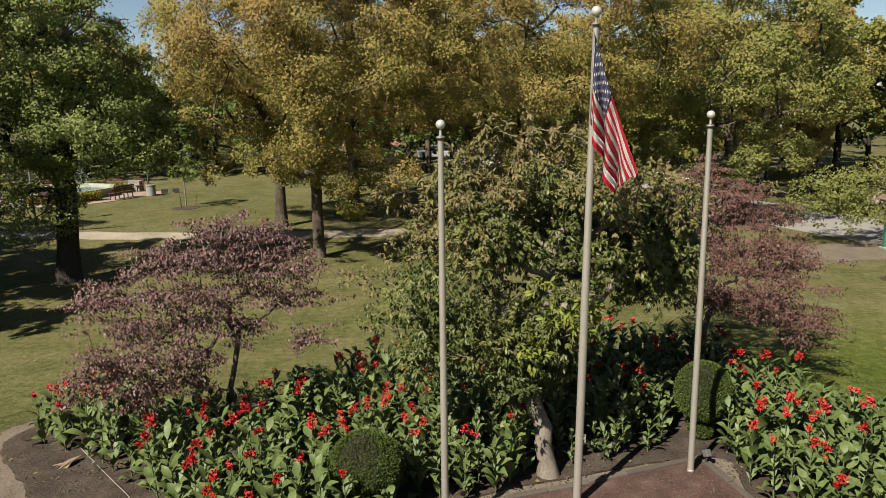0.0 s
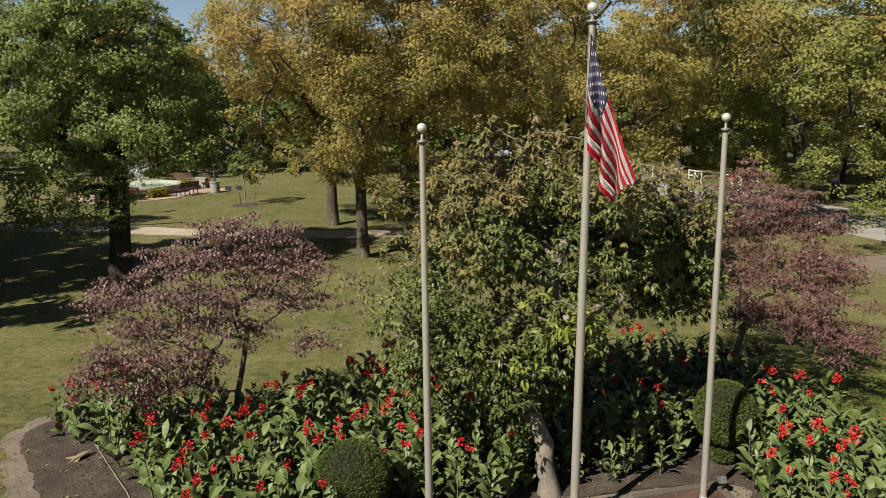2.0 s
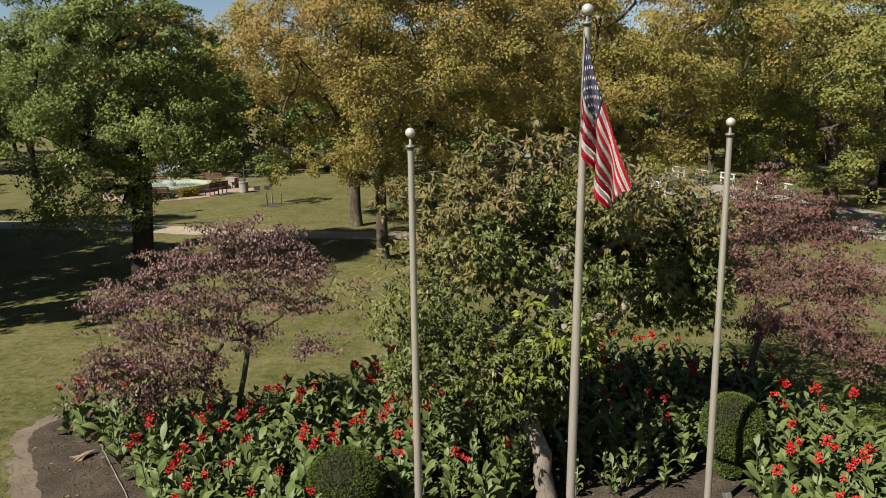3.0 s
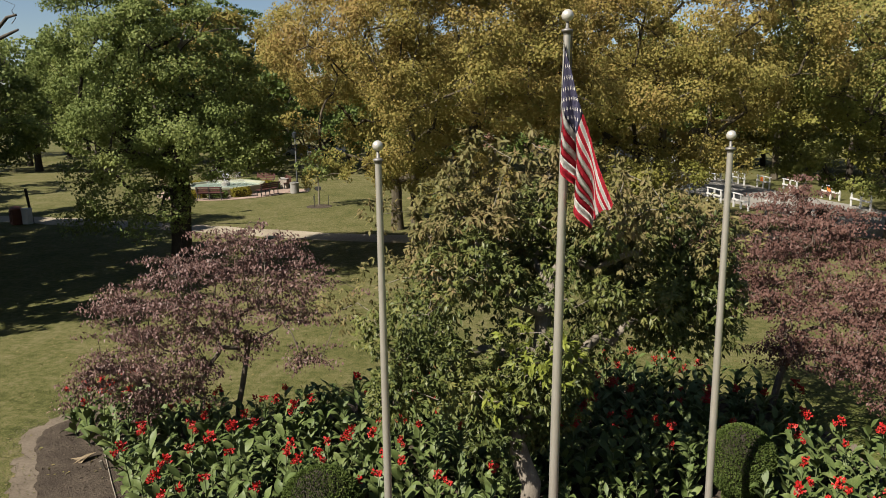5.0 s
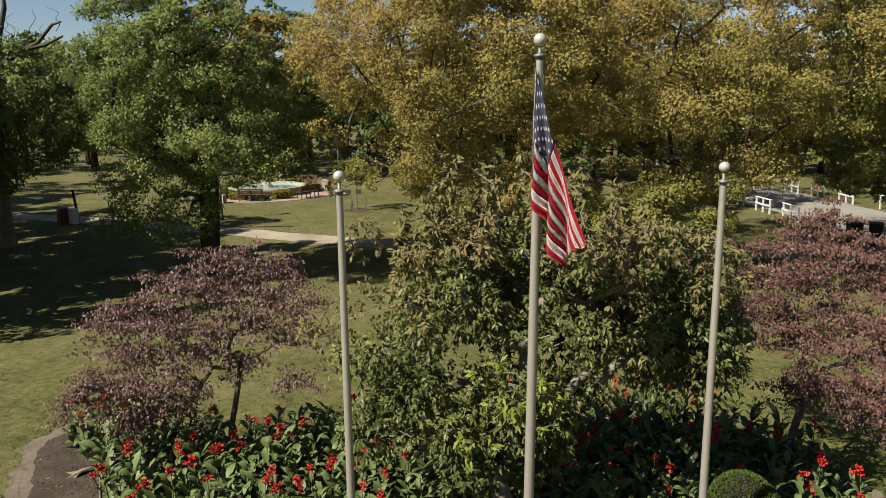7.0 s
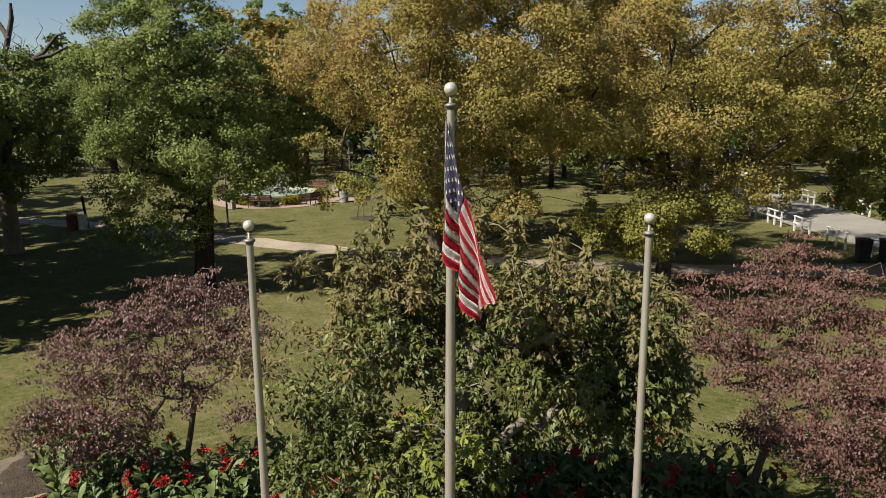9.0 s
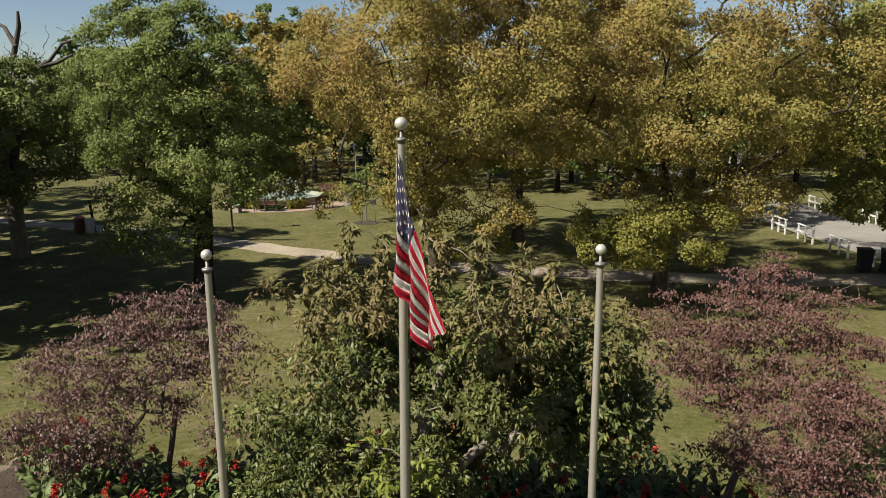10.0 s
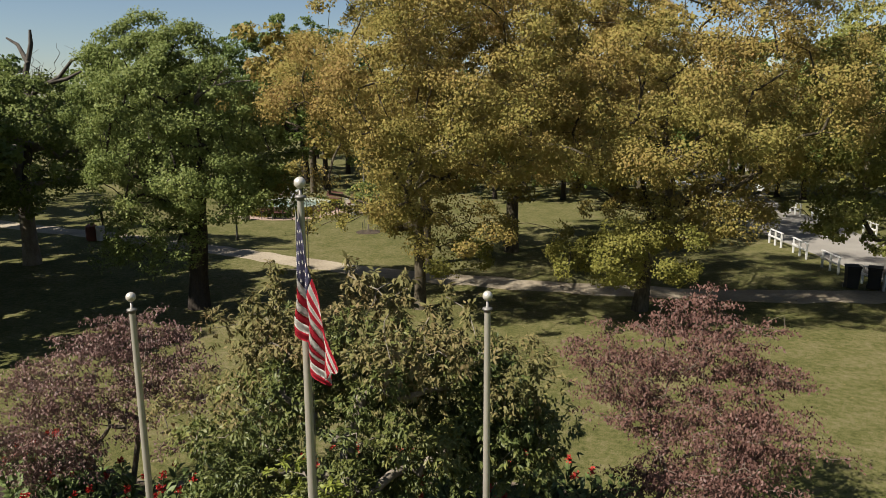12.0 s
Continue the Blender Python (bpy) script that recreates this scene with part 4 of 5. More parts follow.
dogwood((-4.65, 12.95), LEAF_DOG, 41, "low spreading dogwood with drooping purple autumn leaves", (0.87, 0.49), [
    (0.3, 0.0, 4.15, 0.95, 0.7, 34), (1.1, 0.1, 3.85, 0.9, 0.6, 26), (-0.9, 0.4, 3.65, 0.9, 0.7, 34), (0.2, -0.2, 3.65, 1.2, 0.8, 44), (1.3, -0.3, 3.35, 1.0, 0.6, 30), (-1.9, 0.1, 3.1, 0.8, 0.7, 28),
    (-0.7, -0.2, 3.1, 1.2, 0.8, 44), (0.5, -0.3, 2.95, 1.0, 0.7, 30), (1.4, -0.5, 2.8, 0.7, 0.5, 14), (-1.6, -0.3, 2.65, 1.0, 0.7, 36), (-0.5, -0.5, 2.6, 1.0, 0.7, 32), (0.4, -0.6, 2.4, 0.7, 0.5, 14),
    (1.3, -1.0, 2.3, 0.65, 0.4, 11), (-1.8, -0.6, 2.15, 1.1, 0.6, 34), (-0.7, -0.7, 2.15, 0.9, 0.6, 28), (-2.2, -0.7, 1.9, 0.7, 0.4, 16), (-0.9, -0.6, 1.65, 0.9, 0.5, 26), (-1.5, -0.6, 1.55, 0.7, 0.4, 14)],
    [(0, 0, 0), (0.0, 0.0, 0.3), (0.03, 0.02, 0.6), (0.06, 0.02, 0.85), (0.18, 0.02, 1.3), (0.28, 0.04, 1.77), (0.35, 0.1, 2.3)], 0.062, 0.062)
dogwood((5.4, 15.7), LEAF_DOG_RED, 51, "broad dogwood with purple-pink drooping autumn leaves", (0.92, 0.39), [
    (1.4, 1.6, 4.65, 0.7, 0.7, 20), (1.1, 1.2, 4.2, 1.6, 1.3, 66), (-0.6, 1.0, 3.85, 1.1, 0.9, 34), (2.0, 0.5, 3.65, 1.1, 1.0, 40), (0.8, 1.0, 3.55, 1.6, 1.2, 60), (0.0, 0.8, 3.1, 1.4, 1.1, 46), (1.5, 0.0, 3.1, 1.2, 1.1, 44), (0.8, 0.2, 2.7, 1.5, 1.1, 48), (1.4, -0.6, 2.55, 1.2, 1.0, 44), (1.0, -1.0, 2.1, 1.2, 0.9, 46), (0.3, -0.3, 2.1, 1.1, 0.8, 34), (2.1, -0.2, 2.9, 0.9, 0.8, 30), (1.6, -1.2, 1.6, 1.0, 0.7, 30)],
    [(0, 0, 0), (0.02, 0.02, 0.4), (0.1, 0.1, 0.8), (0.2, 0.25, 1.2), (0.35, 0.4, 1.6)], 0.061, fill=1.45)


# ---------------------------------------------------------------- clipped shrubs
def clipped(base, shape, n, seed, label, size=0.029):
    """A clipped box shrub. shape: pairs of radius and height."""
    r = np.random.default_rng(seed)
    t = thing("box_shrub", Matrix.Translation((base[0], base[1], 0)), label, "shrub", "clipped box shrubs")
    rr, zz = np.array([p[0] for p in shape]), np.array([p[1] for p in shape])
    z = r.uniform(zz[0], zz[-1], n * 3)
    rad = np.interp(z, zz, rr)
    keep = r.random(n * 3) < (rad + 0.05) / (rr.max() + 0.05)
    z, rad = z[keep][:n], rad[keep][:n]
    th = r.uniform(0, 2 * np.pi, len(z))
    bumps = np.array([noise.noise(Vector((math.cos(a) * 2.2, math.sin(a) * 2.2, h * 2.2))) for a, h in zip(th, z)])
    rad = rad * (1 + 0.08 * bumps) - np.abs(r.normal(size=len(z))) * 0.045
    pos = np.stack([rad * np.cos(th), rad * np.sin(th), z], -1)
    slope = -np.gradient(rr, zz)
    up = np.interp(z, zz, slope)
    out = np.stack([np.cos(th), np.sin(th), np.clip(up, -1, 3)], -1)
    ax = out + unit(r, len(z)) * 0.9
    nr = out * 0.8 + unit(r, len(z))
    L = r.uniform(0.7, 1.3, len(z)) * size
    part("foliage", leaf_cloud("foliage", pos, ax, nr, L, L * 0.75, "diamond"), LEAF_BOX, t)
    # solid core in dark bark colour, just inside the leaf skin
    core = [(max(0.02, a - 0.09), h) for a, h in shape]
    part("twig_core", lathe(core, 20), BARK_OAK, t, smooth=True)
    part("stem", tubes("stem", [([(0, 0, -0.05), (0, 0, 0.2), (0.02, 0, 0.5)], [0.05, 0.045, 0.04])], 8), BARK_DOG, t)


ball = [(0.60 * math.sin(a), 0.84 - 0.58 * math.cos(a)) for a in np.linspace(0.25, math.pi - 0.05, 14)]
clipped((-1.52, 10.12), ball, 26000, 61, "round clipped dark green box shrub among the cannas")
column = [(0.14, 0.05), (0.24, 0.18), (0.25, 0.34), (0.20, 0.46), (0.34, 0.52), (0.47, 0.68), (0.52, 0.90), (0.51, 1.10), (0.44, 1.30), (0.30, 1.46), (0.14, 1.54), (0.02, 1.56)]
clipped((4.55, 12.75), column, 26000, 62, "round clipped box shrub over a low tuft beside the kerb")


# ---------------------------------------------------------------- flagpoles and flag
def flagpole(foot, top, ball_z, r0, r1, label):
    t = thing("flagpole", Matrix.Translation((foot[0], foot[1], 0.0)), label, "flagpole", "three flagpoles")
    dx, dy = top[0] - foot[0], top[1] - foot[1]
    zt = ball_z - 0.17
    runs = [([(dx * f, dy * f, 0.02 + (zt - 0.02) * f) for f in np.linspace(0, 1, 9)], list(np.interp(np.linspace(0, 1, 9), [0, 0.35, 1], [r0, r0 * 0.97, r1])))]
    part("pole", tubes("pole", runs, 20), POLE_METAL, t, smooth=True)
    m = Matrix.Translation((dx, dy, 0))
    part("base_collar", lathe([(r0 * 1.15, 0.05), (r0 * 1.15, 0.07), (r0 * 1.12, 0.09), (r0 * 1.03, 0.10)], 24), POLE_METAL, t, smooth=True)
    part("truck", lathe([(r1 * 1.02, zt - 0.05), (r1 * 1.12, zt - 0.045), (r1 * 1.12, zt - 0.02), (r1 * 1.6, zt - 0.015), (r1 * 1.6, zt + 0.01), (r1 * 0.9, zt + 0.018), (0.02, zt + 0.03), (0.016, zt + 0.12)], 20), TRUCK_METAL, t, "weathered grey cap under the ball", smooth=True, m=m)
    br = 0.064 if ball_z < 7 else 0.072
    bm = bmesh.new()
    bmesh.ops.create_uvsphere(bm, u_segments=28, v_segments=18, radius=br)
    part("ball", bm, BALL_METAL, t, "pale polished metal ball", smooth=True, m=Matrix.Translation((dx, dy, ball_z)))
    halyard = ball_z > 7
    h = lambda f, o: (dx * f + o, dy * f + 0.045, 1.2 + (zt - 1.2) * f)
    if halyard:
        part("halyard", tubes("halyard", [([h(f, 0.05) for f in np.linspace(0, 1, 6)], [0.003] * 6), ([h(f, 0.058) for f in np.linspace(0, 1, 6)], [0.003] * 6)], 6), ROPE, t)
    if halyard:
        cl = bmesh.new()
        box(cl, r0 + 0.01, -0.03, 1.2, 0.05, 0.03, 0.02, 0.004)
        box(cl, r0 + 0.035, -0.03, 1.2, 0.02, 0.03, 0.14, 0.006)
        part("cleat", cl, POLE_METAL, t)
    return t


flagpole((-0.27, 9.60), (-0.25, 9.60), 6.15, 0.054, 0.040, "bare grey aluminium flagpole with a pale ball on top")
flagpole((1.83, 10.42), (1.92, 10.36), 7.64, 0.066, 0.042, "tall grey aluminium flagpole that carries the flag")
flagpole((3.96, 11.44), (3.945, 11.454), 6.17, 0.054, 0.040, "grey aluminium flagpole with a pale ball beside the kerb")

FLAG_TOP = Vector((1.92, 10.36, 7.36))
HOIST, FLY = 1.24, 2.15


def drape(u, v):
    """Where the cloth's point u along the fly and v down the hoist hangs, from the top of the hoist: it falls slantwise from the pole, its slack lower edge in soft pleats."""
    s, f = u / FLY, v / HOIST
    hoist = Vector((-0.03 * f, 0, -HOIST * f))
    fly = Vector((0.66, -0.04, -1.94)).lerp(Vector((0.30, 0.06, -2.26)), f)
    p = hoist.lerp(fly, s)
    soft = min(1, 4 * s)
    w = 2.1 * s - 1.1 * f
    p.y += soft * (0.025 + 0.13 * f * (1 - 0.35 * s)) * math.sin(2 * math.pi * w + 0.7)
    p.x += soft * 0.05 * f * math.cos(2 * math.pi * w)
    p.z += soft * 0.03 * s * math.sin(15 * f + 3 * s) - 0.10 * math.sin(math.pi * s) * (1 - f)
    p.y += soft * (0.012 * math.sin(9 * f + 7 * s) + 0.008 * math.sin(17 * s - 6 * f))
    return Vector((-0.035, -0.075, 0)) + Matrix.Rotation(radians(-12), 3, "Z") @ p


def cloth(u0, u1, v0, v1, nu, nv, push=0.0):
    bm = bmesh.new()
    V = [[bm.verts.new(drape(u0 + (u1 - u0) * i / nu, v0 + (v1 - v0) * j / nv) + Vector((0, push, 0))) for i in range(nu + 1)] for j in range(nv + 1)]
    for j in range(nv):
        for i in range(nu):
            bm.faces.new((V[j][i], V[j][i + 1], V[j + 1][i + 1], V[j + 1][i]))
    r = bmesh.ops.solidify(bm, geom=bm.faces[:], thickness=0.004)
    return bm


def flag():
    t = thing("flag", Matrix.Translation(FLAG_TOP), "striped flag with a starred blue canton hanging half furled", "flag")
    h, cu = HOIST / 13, FLY * 0.40
    for i in range(13):
        part("stripe", cloth(cu if i < 7 else 0.06, FLY, i * h, (i + 1) * h, 34 if i < 7 else 52, 3), FLAG_RED if i % 2 == 0 else FLAG_WHITE, t, "red stripe" if i % 2 == 0 else "white stripe", True)
    part("canton", cloth(0.06, cu, 0, 7 * h, 18, 12), FLAG_BLUE, t, "dark blue canton", True)
    part("header", cloth(0.0, 0.06, 0, HOIST, 2, 20), FLAG_WHITE, t, "white canvas header", True)
    for row in range(9):
        for k in range(6 if row % 2 == 0 else 5):
            u = 0.06 + (cu - 0.06) * (k + (0.5 if row % 2 == 0 else 1.0)) / 6
            v = 7 * h * (row + 0.6) / 9.2
            for side in (-0.008, 0.008):
                bm = bmesh.new()
                rim = [bm.verts.new(drape(u + q * math.sin(a), v - q * math.cos(a)) + Vector((0, side, 0))) for a, q in ((math.pi * n / 5, 0.030 if n % 2 == 0 else 0.0125) for n in range(10))]
                c = bm.verts.new(drape(u, v) + Vector((0, side, 0)))
                for n in range(10):
                    bm.faces.new((rim[n], rim[(n + 1) % 10], c))
                part("star", bm, FLAG_WHITE, t, "white star")


flag()


# ---------------------------------------------------------------- plaza kerb
def kerb_run(a, b, n, seed):
    r = random.Random(seed)
    a, b = Vector((*a, 0)), Vector((*b, 0))
    d = (b - a) / n
    yaw = math.atan2(d.y, d.x)
    k = thing("kerb", Matrix.Translation(a), "low weathered concrete kerb between gravel and flower bed", "kerb")
    for i in range(n):
        c = d * (i + 0.5)
        part("kerb_stone", boxed(0, 0, 0, d.length - 0.012, 0.12, 0.16, 0.015), KERB, k, m=Matrix.Translation((c.x, c.y, 0.015 + r.uniform(-0.012, 0.012))) @ pose(0, 0, 0, r.uniform(-1, 1), 0, math.degrees(yaw) + r.uniform(-0.6, 0.6)))


kerb_run((-0.76, 9.98), (4.27, 11.88), 7, 1)
kerb_run((4.30, 11.78), (5.37, 8.1), 5, 2)
kerb_run((-0.76, 9.9), (-0.25, 6.7), 4, 3)

# ---------------------------------------------------------------- cannas
BED = [(-8.45, 13.0), (-8.0, 12.35), (-6.6, 11.6), (-5.5, 10.9), (-4.6, 9.9), (-3.6, 8.6), (-2.4, 8.0), (-1.1, 8.3), (-1.15, 10.12), (-0.5, 10.34), (0.5, 10.72), (1.05, 11.05), (1.15, 11.7), (2.0, 11.6), (3.5, 12.1), (3.9, 12.7), (4.5, 13.5), (4.85, 12.5), (4.68, 11.3), (5.35, 9.0), (7.2, 8.8), (8.2, 10.2), (8.1, 11.8), (7.3, 13.2), (6.6, 14.6), (6.0, 16.0), (4.8, 17.0), (3.0, 17.1), (1.0, 16.5), (-0.8, 15.8), (-2.2, 15.1), (-3.2, 14.1), (-4.3, 13.05), (-5.8, 13.3), (-7.4, 13.5)]


def canna_leaf(length, width, bend, seed):
    """A paddle leaf, folded on its midrib, that rises and arches over."""
    r = random.Random(seed)
    bm = bmesh.new()
    rows = []
    tw = r.uniform(-0.6, 0.6)
    for i in range(7):
        s = i / 6
        w = width * max(0.02, math.sin(math.pi * min(1, 0.06 + 0.94 * s ** 0.82)) ** 1.1)
        x = length * (0.50 * s + 0.16 * s * s * bend)
        z = length * (0.94 * s - 0.66 * bend * s * s)
        wave, t = 0.16 * w * math.sin(8 * s + seed), tw * s
        rows.append([bm.verts.new((x + 0.1 * w, -w * math.cos(t), z + w * 0.42 + wave - w * math.sin(t) * 0.5)), bm.verts.new((x, 0, z)), bm.verts.new((x + 0.1 * w, w * math.cos(t), z + w * 0.42 - wave + w * math.sin(t) * 0.5))])
    for a, b in zip(rows, rows[1:]):
        for j in (0, 1):
            bm.faces.new((a[j], a[j + 1], b[j + 1], b[j]))
    me = bpy.data.meshes.new("leaf")
    bm.to_mesh(me)
    bm.free()
    me.polygons.foreach_set("use_smooth", [True] * len(me.polygons))
    me.materials.append(LEAF_CANNA)
    return me


def canna_flower(seed, n, size=0.040):
    """A head of ruffled petals round a short spike."""
    r = random.Random(seed)
    bm = bmesh.new()
    for i in range(n):
        a, up = r.uniform(0, 6.28), r.uniform(-0.5, 1.1)
        d = Vector((math.cos(a), math.sin(a), up)).normalized()
        s = d.cross(Vector((0, 0, 1))).normalized()
        q = d.cross(s)
        o = Vector((r.uniform(-0.045, 0.045), r.uniform(-0.045, 0.045), r.uniform(-0.06, 0.055)))
        L, W = size * r.uniform(0.8, 1.5), size * r.uniform(0.35, 0.6)
        pts = [o, o + d * L * 0.5 + s * W * 0.9 + q * 0.014, o + d * L + s * W * 0.4 - q * 0.02, o + d * L - s * W * 0.5 + q * 0.012, o + d * L * 0.5 - s * W * 0.9 - q * 0.014]
        v = [bm.verts.new(p) for p in pts]
        bm.faces.new((v[0], v[1], v[2]))
        bm.faces.new((v[0], v[2], v[3]))
        bm.faces.new((v[0], v[3], v[4]))
    me = bpy.data.meshes.new("flower_head")
    bm.to_mesh(me)
    bm.free()
    me.materials.append(PETAL)
    return me


leaf_kinds = [canna_leaf(0.40 + 0.04 * (i % 4), 0.076 + 0.010 * (i % 3), 0.25 + 0.17 * i, i) for i in range(6)]
flower_kinds = [canna_flower(i, 20 + 4 * i) for i in range(4)]


def canna(height, leaves, flowering, seed, m):
    r = random.Random(seed)
    label = "canna with broad green leaves and a bright red flower head" if flowering else "canna with broad pale green paddle leaves"
    t = thing("canna_plant", m, label, "canna", "cannas in the bed")
    lean = (r.uniform(-0.10, 0.10), r.uniform(-0.10, 0.10))
    tall = height if flowering else 0.86 * height
    pts = [(lean[0] * f * tall, lean[1] * f * tall, -0.02 + tall * f) for f in (0, 0.35, 0.7, 1)]
    part("stem", tubes("stem", [(pts, [0.015, 0.013, 0.010, 0.006])], 6), STEM, t, smooth=True)
    turn = r.uniform(0, 6.28)
    for i in range(leaves):
        f = 0.05 + 0.84 * i / leaves
        turn += 2.2 + r.uniform(-0.6, 0.6)
        s = r.uniform(0.75, 1.1) * (1.06 - 0.38 * f)
        ob = part("leaf", leaf_kinds[(i + seed) % len(leaf_kinds)], None, t)
        off = 0.05 if i % 3 == 2 else 0.0
        ob.matrix_basis = Matrix.LocRotScale((lean[0] * f * height + off * math.cos(turn), lean[1] * f * height + off * math.sin(turn), height * f), Euler((r.uniform(-0.3, 0.3), r.uniform(-0.3, 0.35), turn)), (s, s, s * r.uniform(0.8, 1.15)))
    if flowering:
        for k in range(1 + (seed % 5) // 3):
            ob = part("flower_head", flower_kinds[(seed + k) % 4], None, t, "red ruffled flower head")
            ob.matrix_basis = Matrix.Translation((lean[0] * height + 0.10 * k * math.cos(seed + 2.4 * k), lean[1] * height + 0.10 * k * math.sin(seed + 2.4 * k), height + 0.02 - 0.09 * k)) @ Matrix.Scale(1.0 - 0.15 * k, 4)
    return t


def plant_cannas():
    r = random.Random(8)
    spots, tries = [], 0
    while tries < 24000 and len(spots) < 530:
        tries += 1
        x, y = r.uniform(-8.2, 8.3), r.uniform(7.8, 17.2)
        if not inside(x, y, BED) or (x + 1.44) ** 2 + (y - 10.05) ** 2 < 0.5 or (x - 4.55) ** 2 + (y - 12.75) ** 2 < 0.42 or (x - 1.48) ** 2 + (y - 11.36) ** 2 < 0.12 or (x + 4.65) ** 2 + (y - 12.95) ** 2 < 0.06:
            continue
        if all((x - a) ** 2 + (y - b) ** 2 > 0.325 ** 2 for a, b in spots):
            spots.append((x, y))
    kinds, rear = {}, []
    spots.sort(key=lambda p: p[1] + 0.12 * abs(p[0]))
    for i, (x, y) in enumerate(spots):
        flowering = r.random() < (0.42 if x < 4.6 else 0.30)
        k = (r.randrange(5), flowering)
        h = r.uniform(0.82, 1.15)
        # shorter plants along the front
        if y < 12.3 and 1.6 < x < 4.2:
            h *= 0.74
            k = (k[0], False)
        m = Matrix.LocRotScale((x, y, 0.045), Euler((0, 0, r.uniform(0, 6.28))), (h * 1.05, h * 1.05, h))
        if k not in kinds:
            kinds[k] = canna(0.96 + 0.05 * k[0], 13 + k[0] % 3, flowering, 10 + k[0] * 3 + (1 if flowering else 0), m)
        elif i < 350:
            copy_thing(kinds[k], m @ Matrix.Diagonal((*[1 / s for s in kinds[k].scale], 1)))
        else:
            rear.append((kinds[k], m))
    # the plants at the back of the bed, joined
    mats = [STEM, LEAF_CANNA, PETAL]
    co, faces, slot, n = [], {3: [], 4: []}, {3: [], 4: []}, 0
    for plant, m in rear:
        for ob in plant.children:
            me, w = ob.data, np.array(m @ ob.matrix_basis)
            v = np.empty(len(me.vertices) * 3)
            me.vertices.foreach_get("co", v)
            v = v.reshape(-1, 3)
            co.append(v @ w[:3, :3].T + w[:3, 3])
            for p in me.polygons:
                faces[len(p.vertices)].append([n + a for a in p.vertices])
                slot[len(p.vertices)].append(mats.index(me.materials[0]))
            n += len(v)
    me = raw("cannas", np.concatenate(co), faces[4], faces[3])
    for mat in mats:
        me.materials.append(mat)
    me.polygons.foreach_set("material_index", slot[4] + slot[3])
    tagged(part("cannas", me, None), "cannas with broad leaves and red flowers at the back of the bed", "canna", kind="stuff")


plant_cannas()

dead = thing("dead_canna_leaves", Matrix.Translation((-7.15, 11.75, 0.06)), "fan of dry straw-coloured canna leaves on the mulch", "dead leaves")
for i in range(9):
    ob = part("dry_leaf", leaf_kinds[i % 6].copy(), DEAD_LEAF, dead)
    ob.matrix_basis = Matrix.LocRotScale((0.04 * (i % 3), 0.03 * i - 0.1, 0.02 + 0.006 * i), Euler((0.3 * (i % 3 - 1), 0.62 + 0.03 * (i % 4), 3.0 + 0.20 * i)), (1.5, 0.5, 0.6))
peg = thing("wooden_peg", pose(-6.55, 11.45, 0.04, 8, -10, 30), "short grey wooden peg in the mulch", "peg")
part("peg", boxed(0, 0, 0.09, 0.06, 0.035, 0.26, 0.006), BARK_GREY, peg)
hose = thing("drip_hose", None, "thin pale irrigation hose lying along the bed edge", "hose")
part("hose", tubes("hose", [([tuple(p) for p in smooth_line([(-7.3, 12.3, 0.07), (-6.6, 11.6, 0.065), (-6.1, 11.1, 0.07), (-5.5, 10.5, 0.065), (-5.0, 9.8, 0.07), (-4.4, 8.8, 0.065)], 6)], [0.012] * 31)], 6), BARK_GREY, hose)


# ---------------------------------------------------------------- white road fences
def road_fence(a, b, sign=False):
    a, b = Vector((*a, 0)), Vector((*b, 0))
    d = b - a
    L = d.length
    t = thing("road_fence", Matrix.Translation(a) @ pose(0, 0, 0, 0, 0, math.degrees(math.atan2(d.y, d.x))), "short white-painted two-rail wooden fence with an orange notice" if sign else "short white-painted two-rail wooden fence by the road", "fence", "white fences by the road")
    for x in (0.06, L / 2, L - 0.06):
        part("post", boxed(x, 0, 0.41, 0.09, 0.09, 0.86, 0.010), WHITE_PAINT, t)
    part("top_rail", boxed(L / 2, 0, 0.86, L + 0.1, 0.12, 0.055, 0.01), WHITE_PAINT, t)
    part("middle_rail", boxed(L / 2, -0.065, 0.50, L, 0.035, 0.11, 0.008), WHITE_PAINT, t)
    if sign:
        part("notice", boxed(L * 0.45, -0.10, 0.66, 0.32, 0.012, 0.30, 0.002), ORANGE, t, "orange notice sheet")


for a, b, notice in (((5.55, 53.0), (6.25, 51.5), False), ((6.85, 49.9), (7.55, 48.4), False), ((8.13, 47.4), (8.8, 45.7), False), ((9.45, 44.2), (10.15, 42.6), False), ((11.0, 41.2), (11.8, 39.8), False),
                     ((8.0, 62.8), (8.7, 61.2), False), ((9.4, 60.2), (10.1, 58.5), False), ((10.83, 57.7), (11.45, 56.1), True), ((12.2, 55.5), (12.8, 53.9), False), ((13.95, 52.3), (14.7, 50.8), True), ((14.8, 48.8), (15.4, 46.9), False)):
    road_fence(a, b, notice)


# ---------------------------------------------------------------- fountain and its court
FC = (-27.3, 49.1)


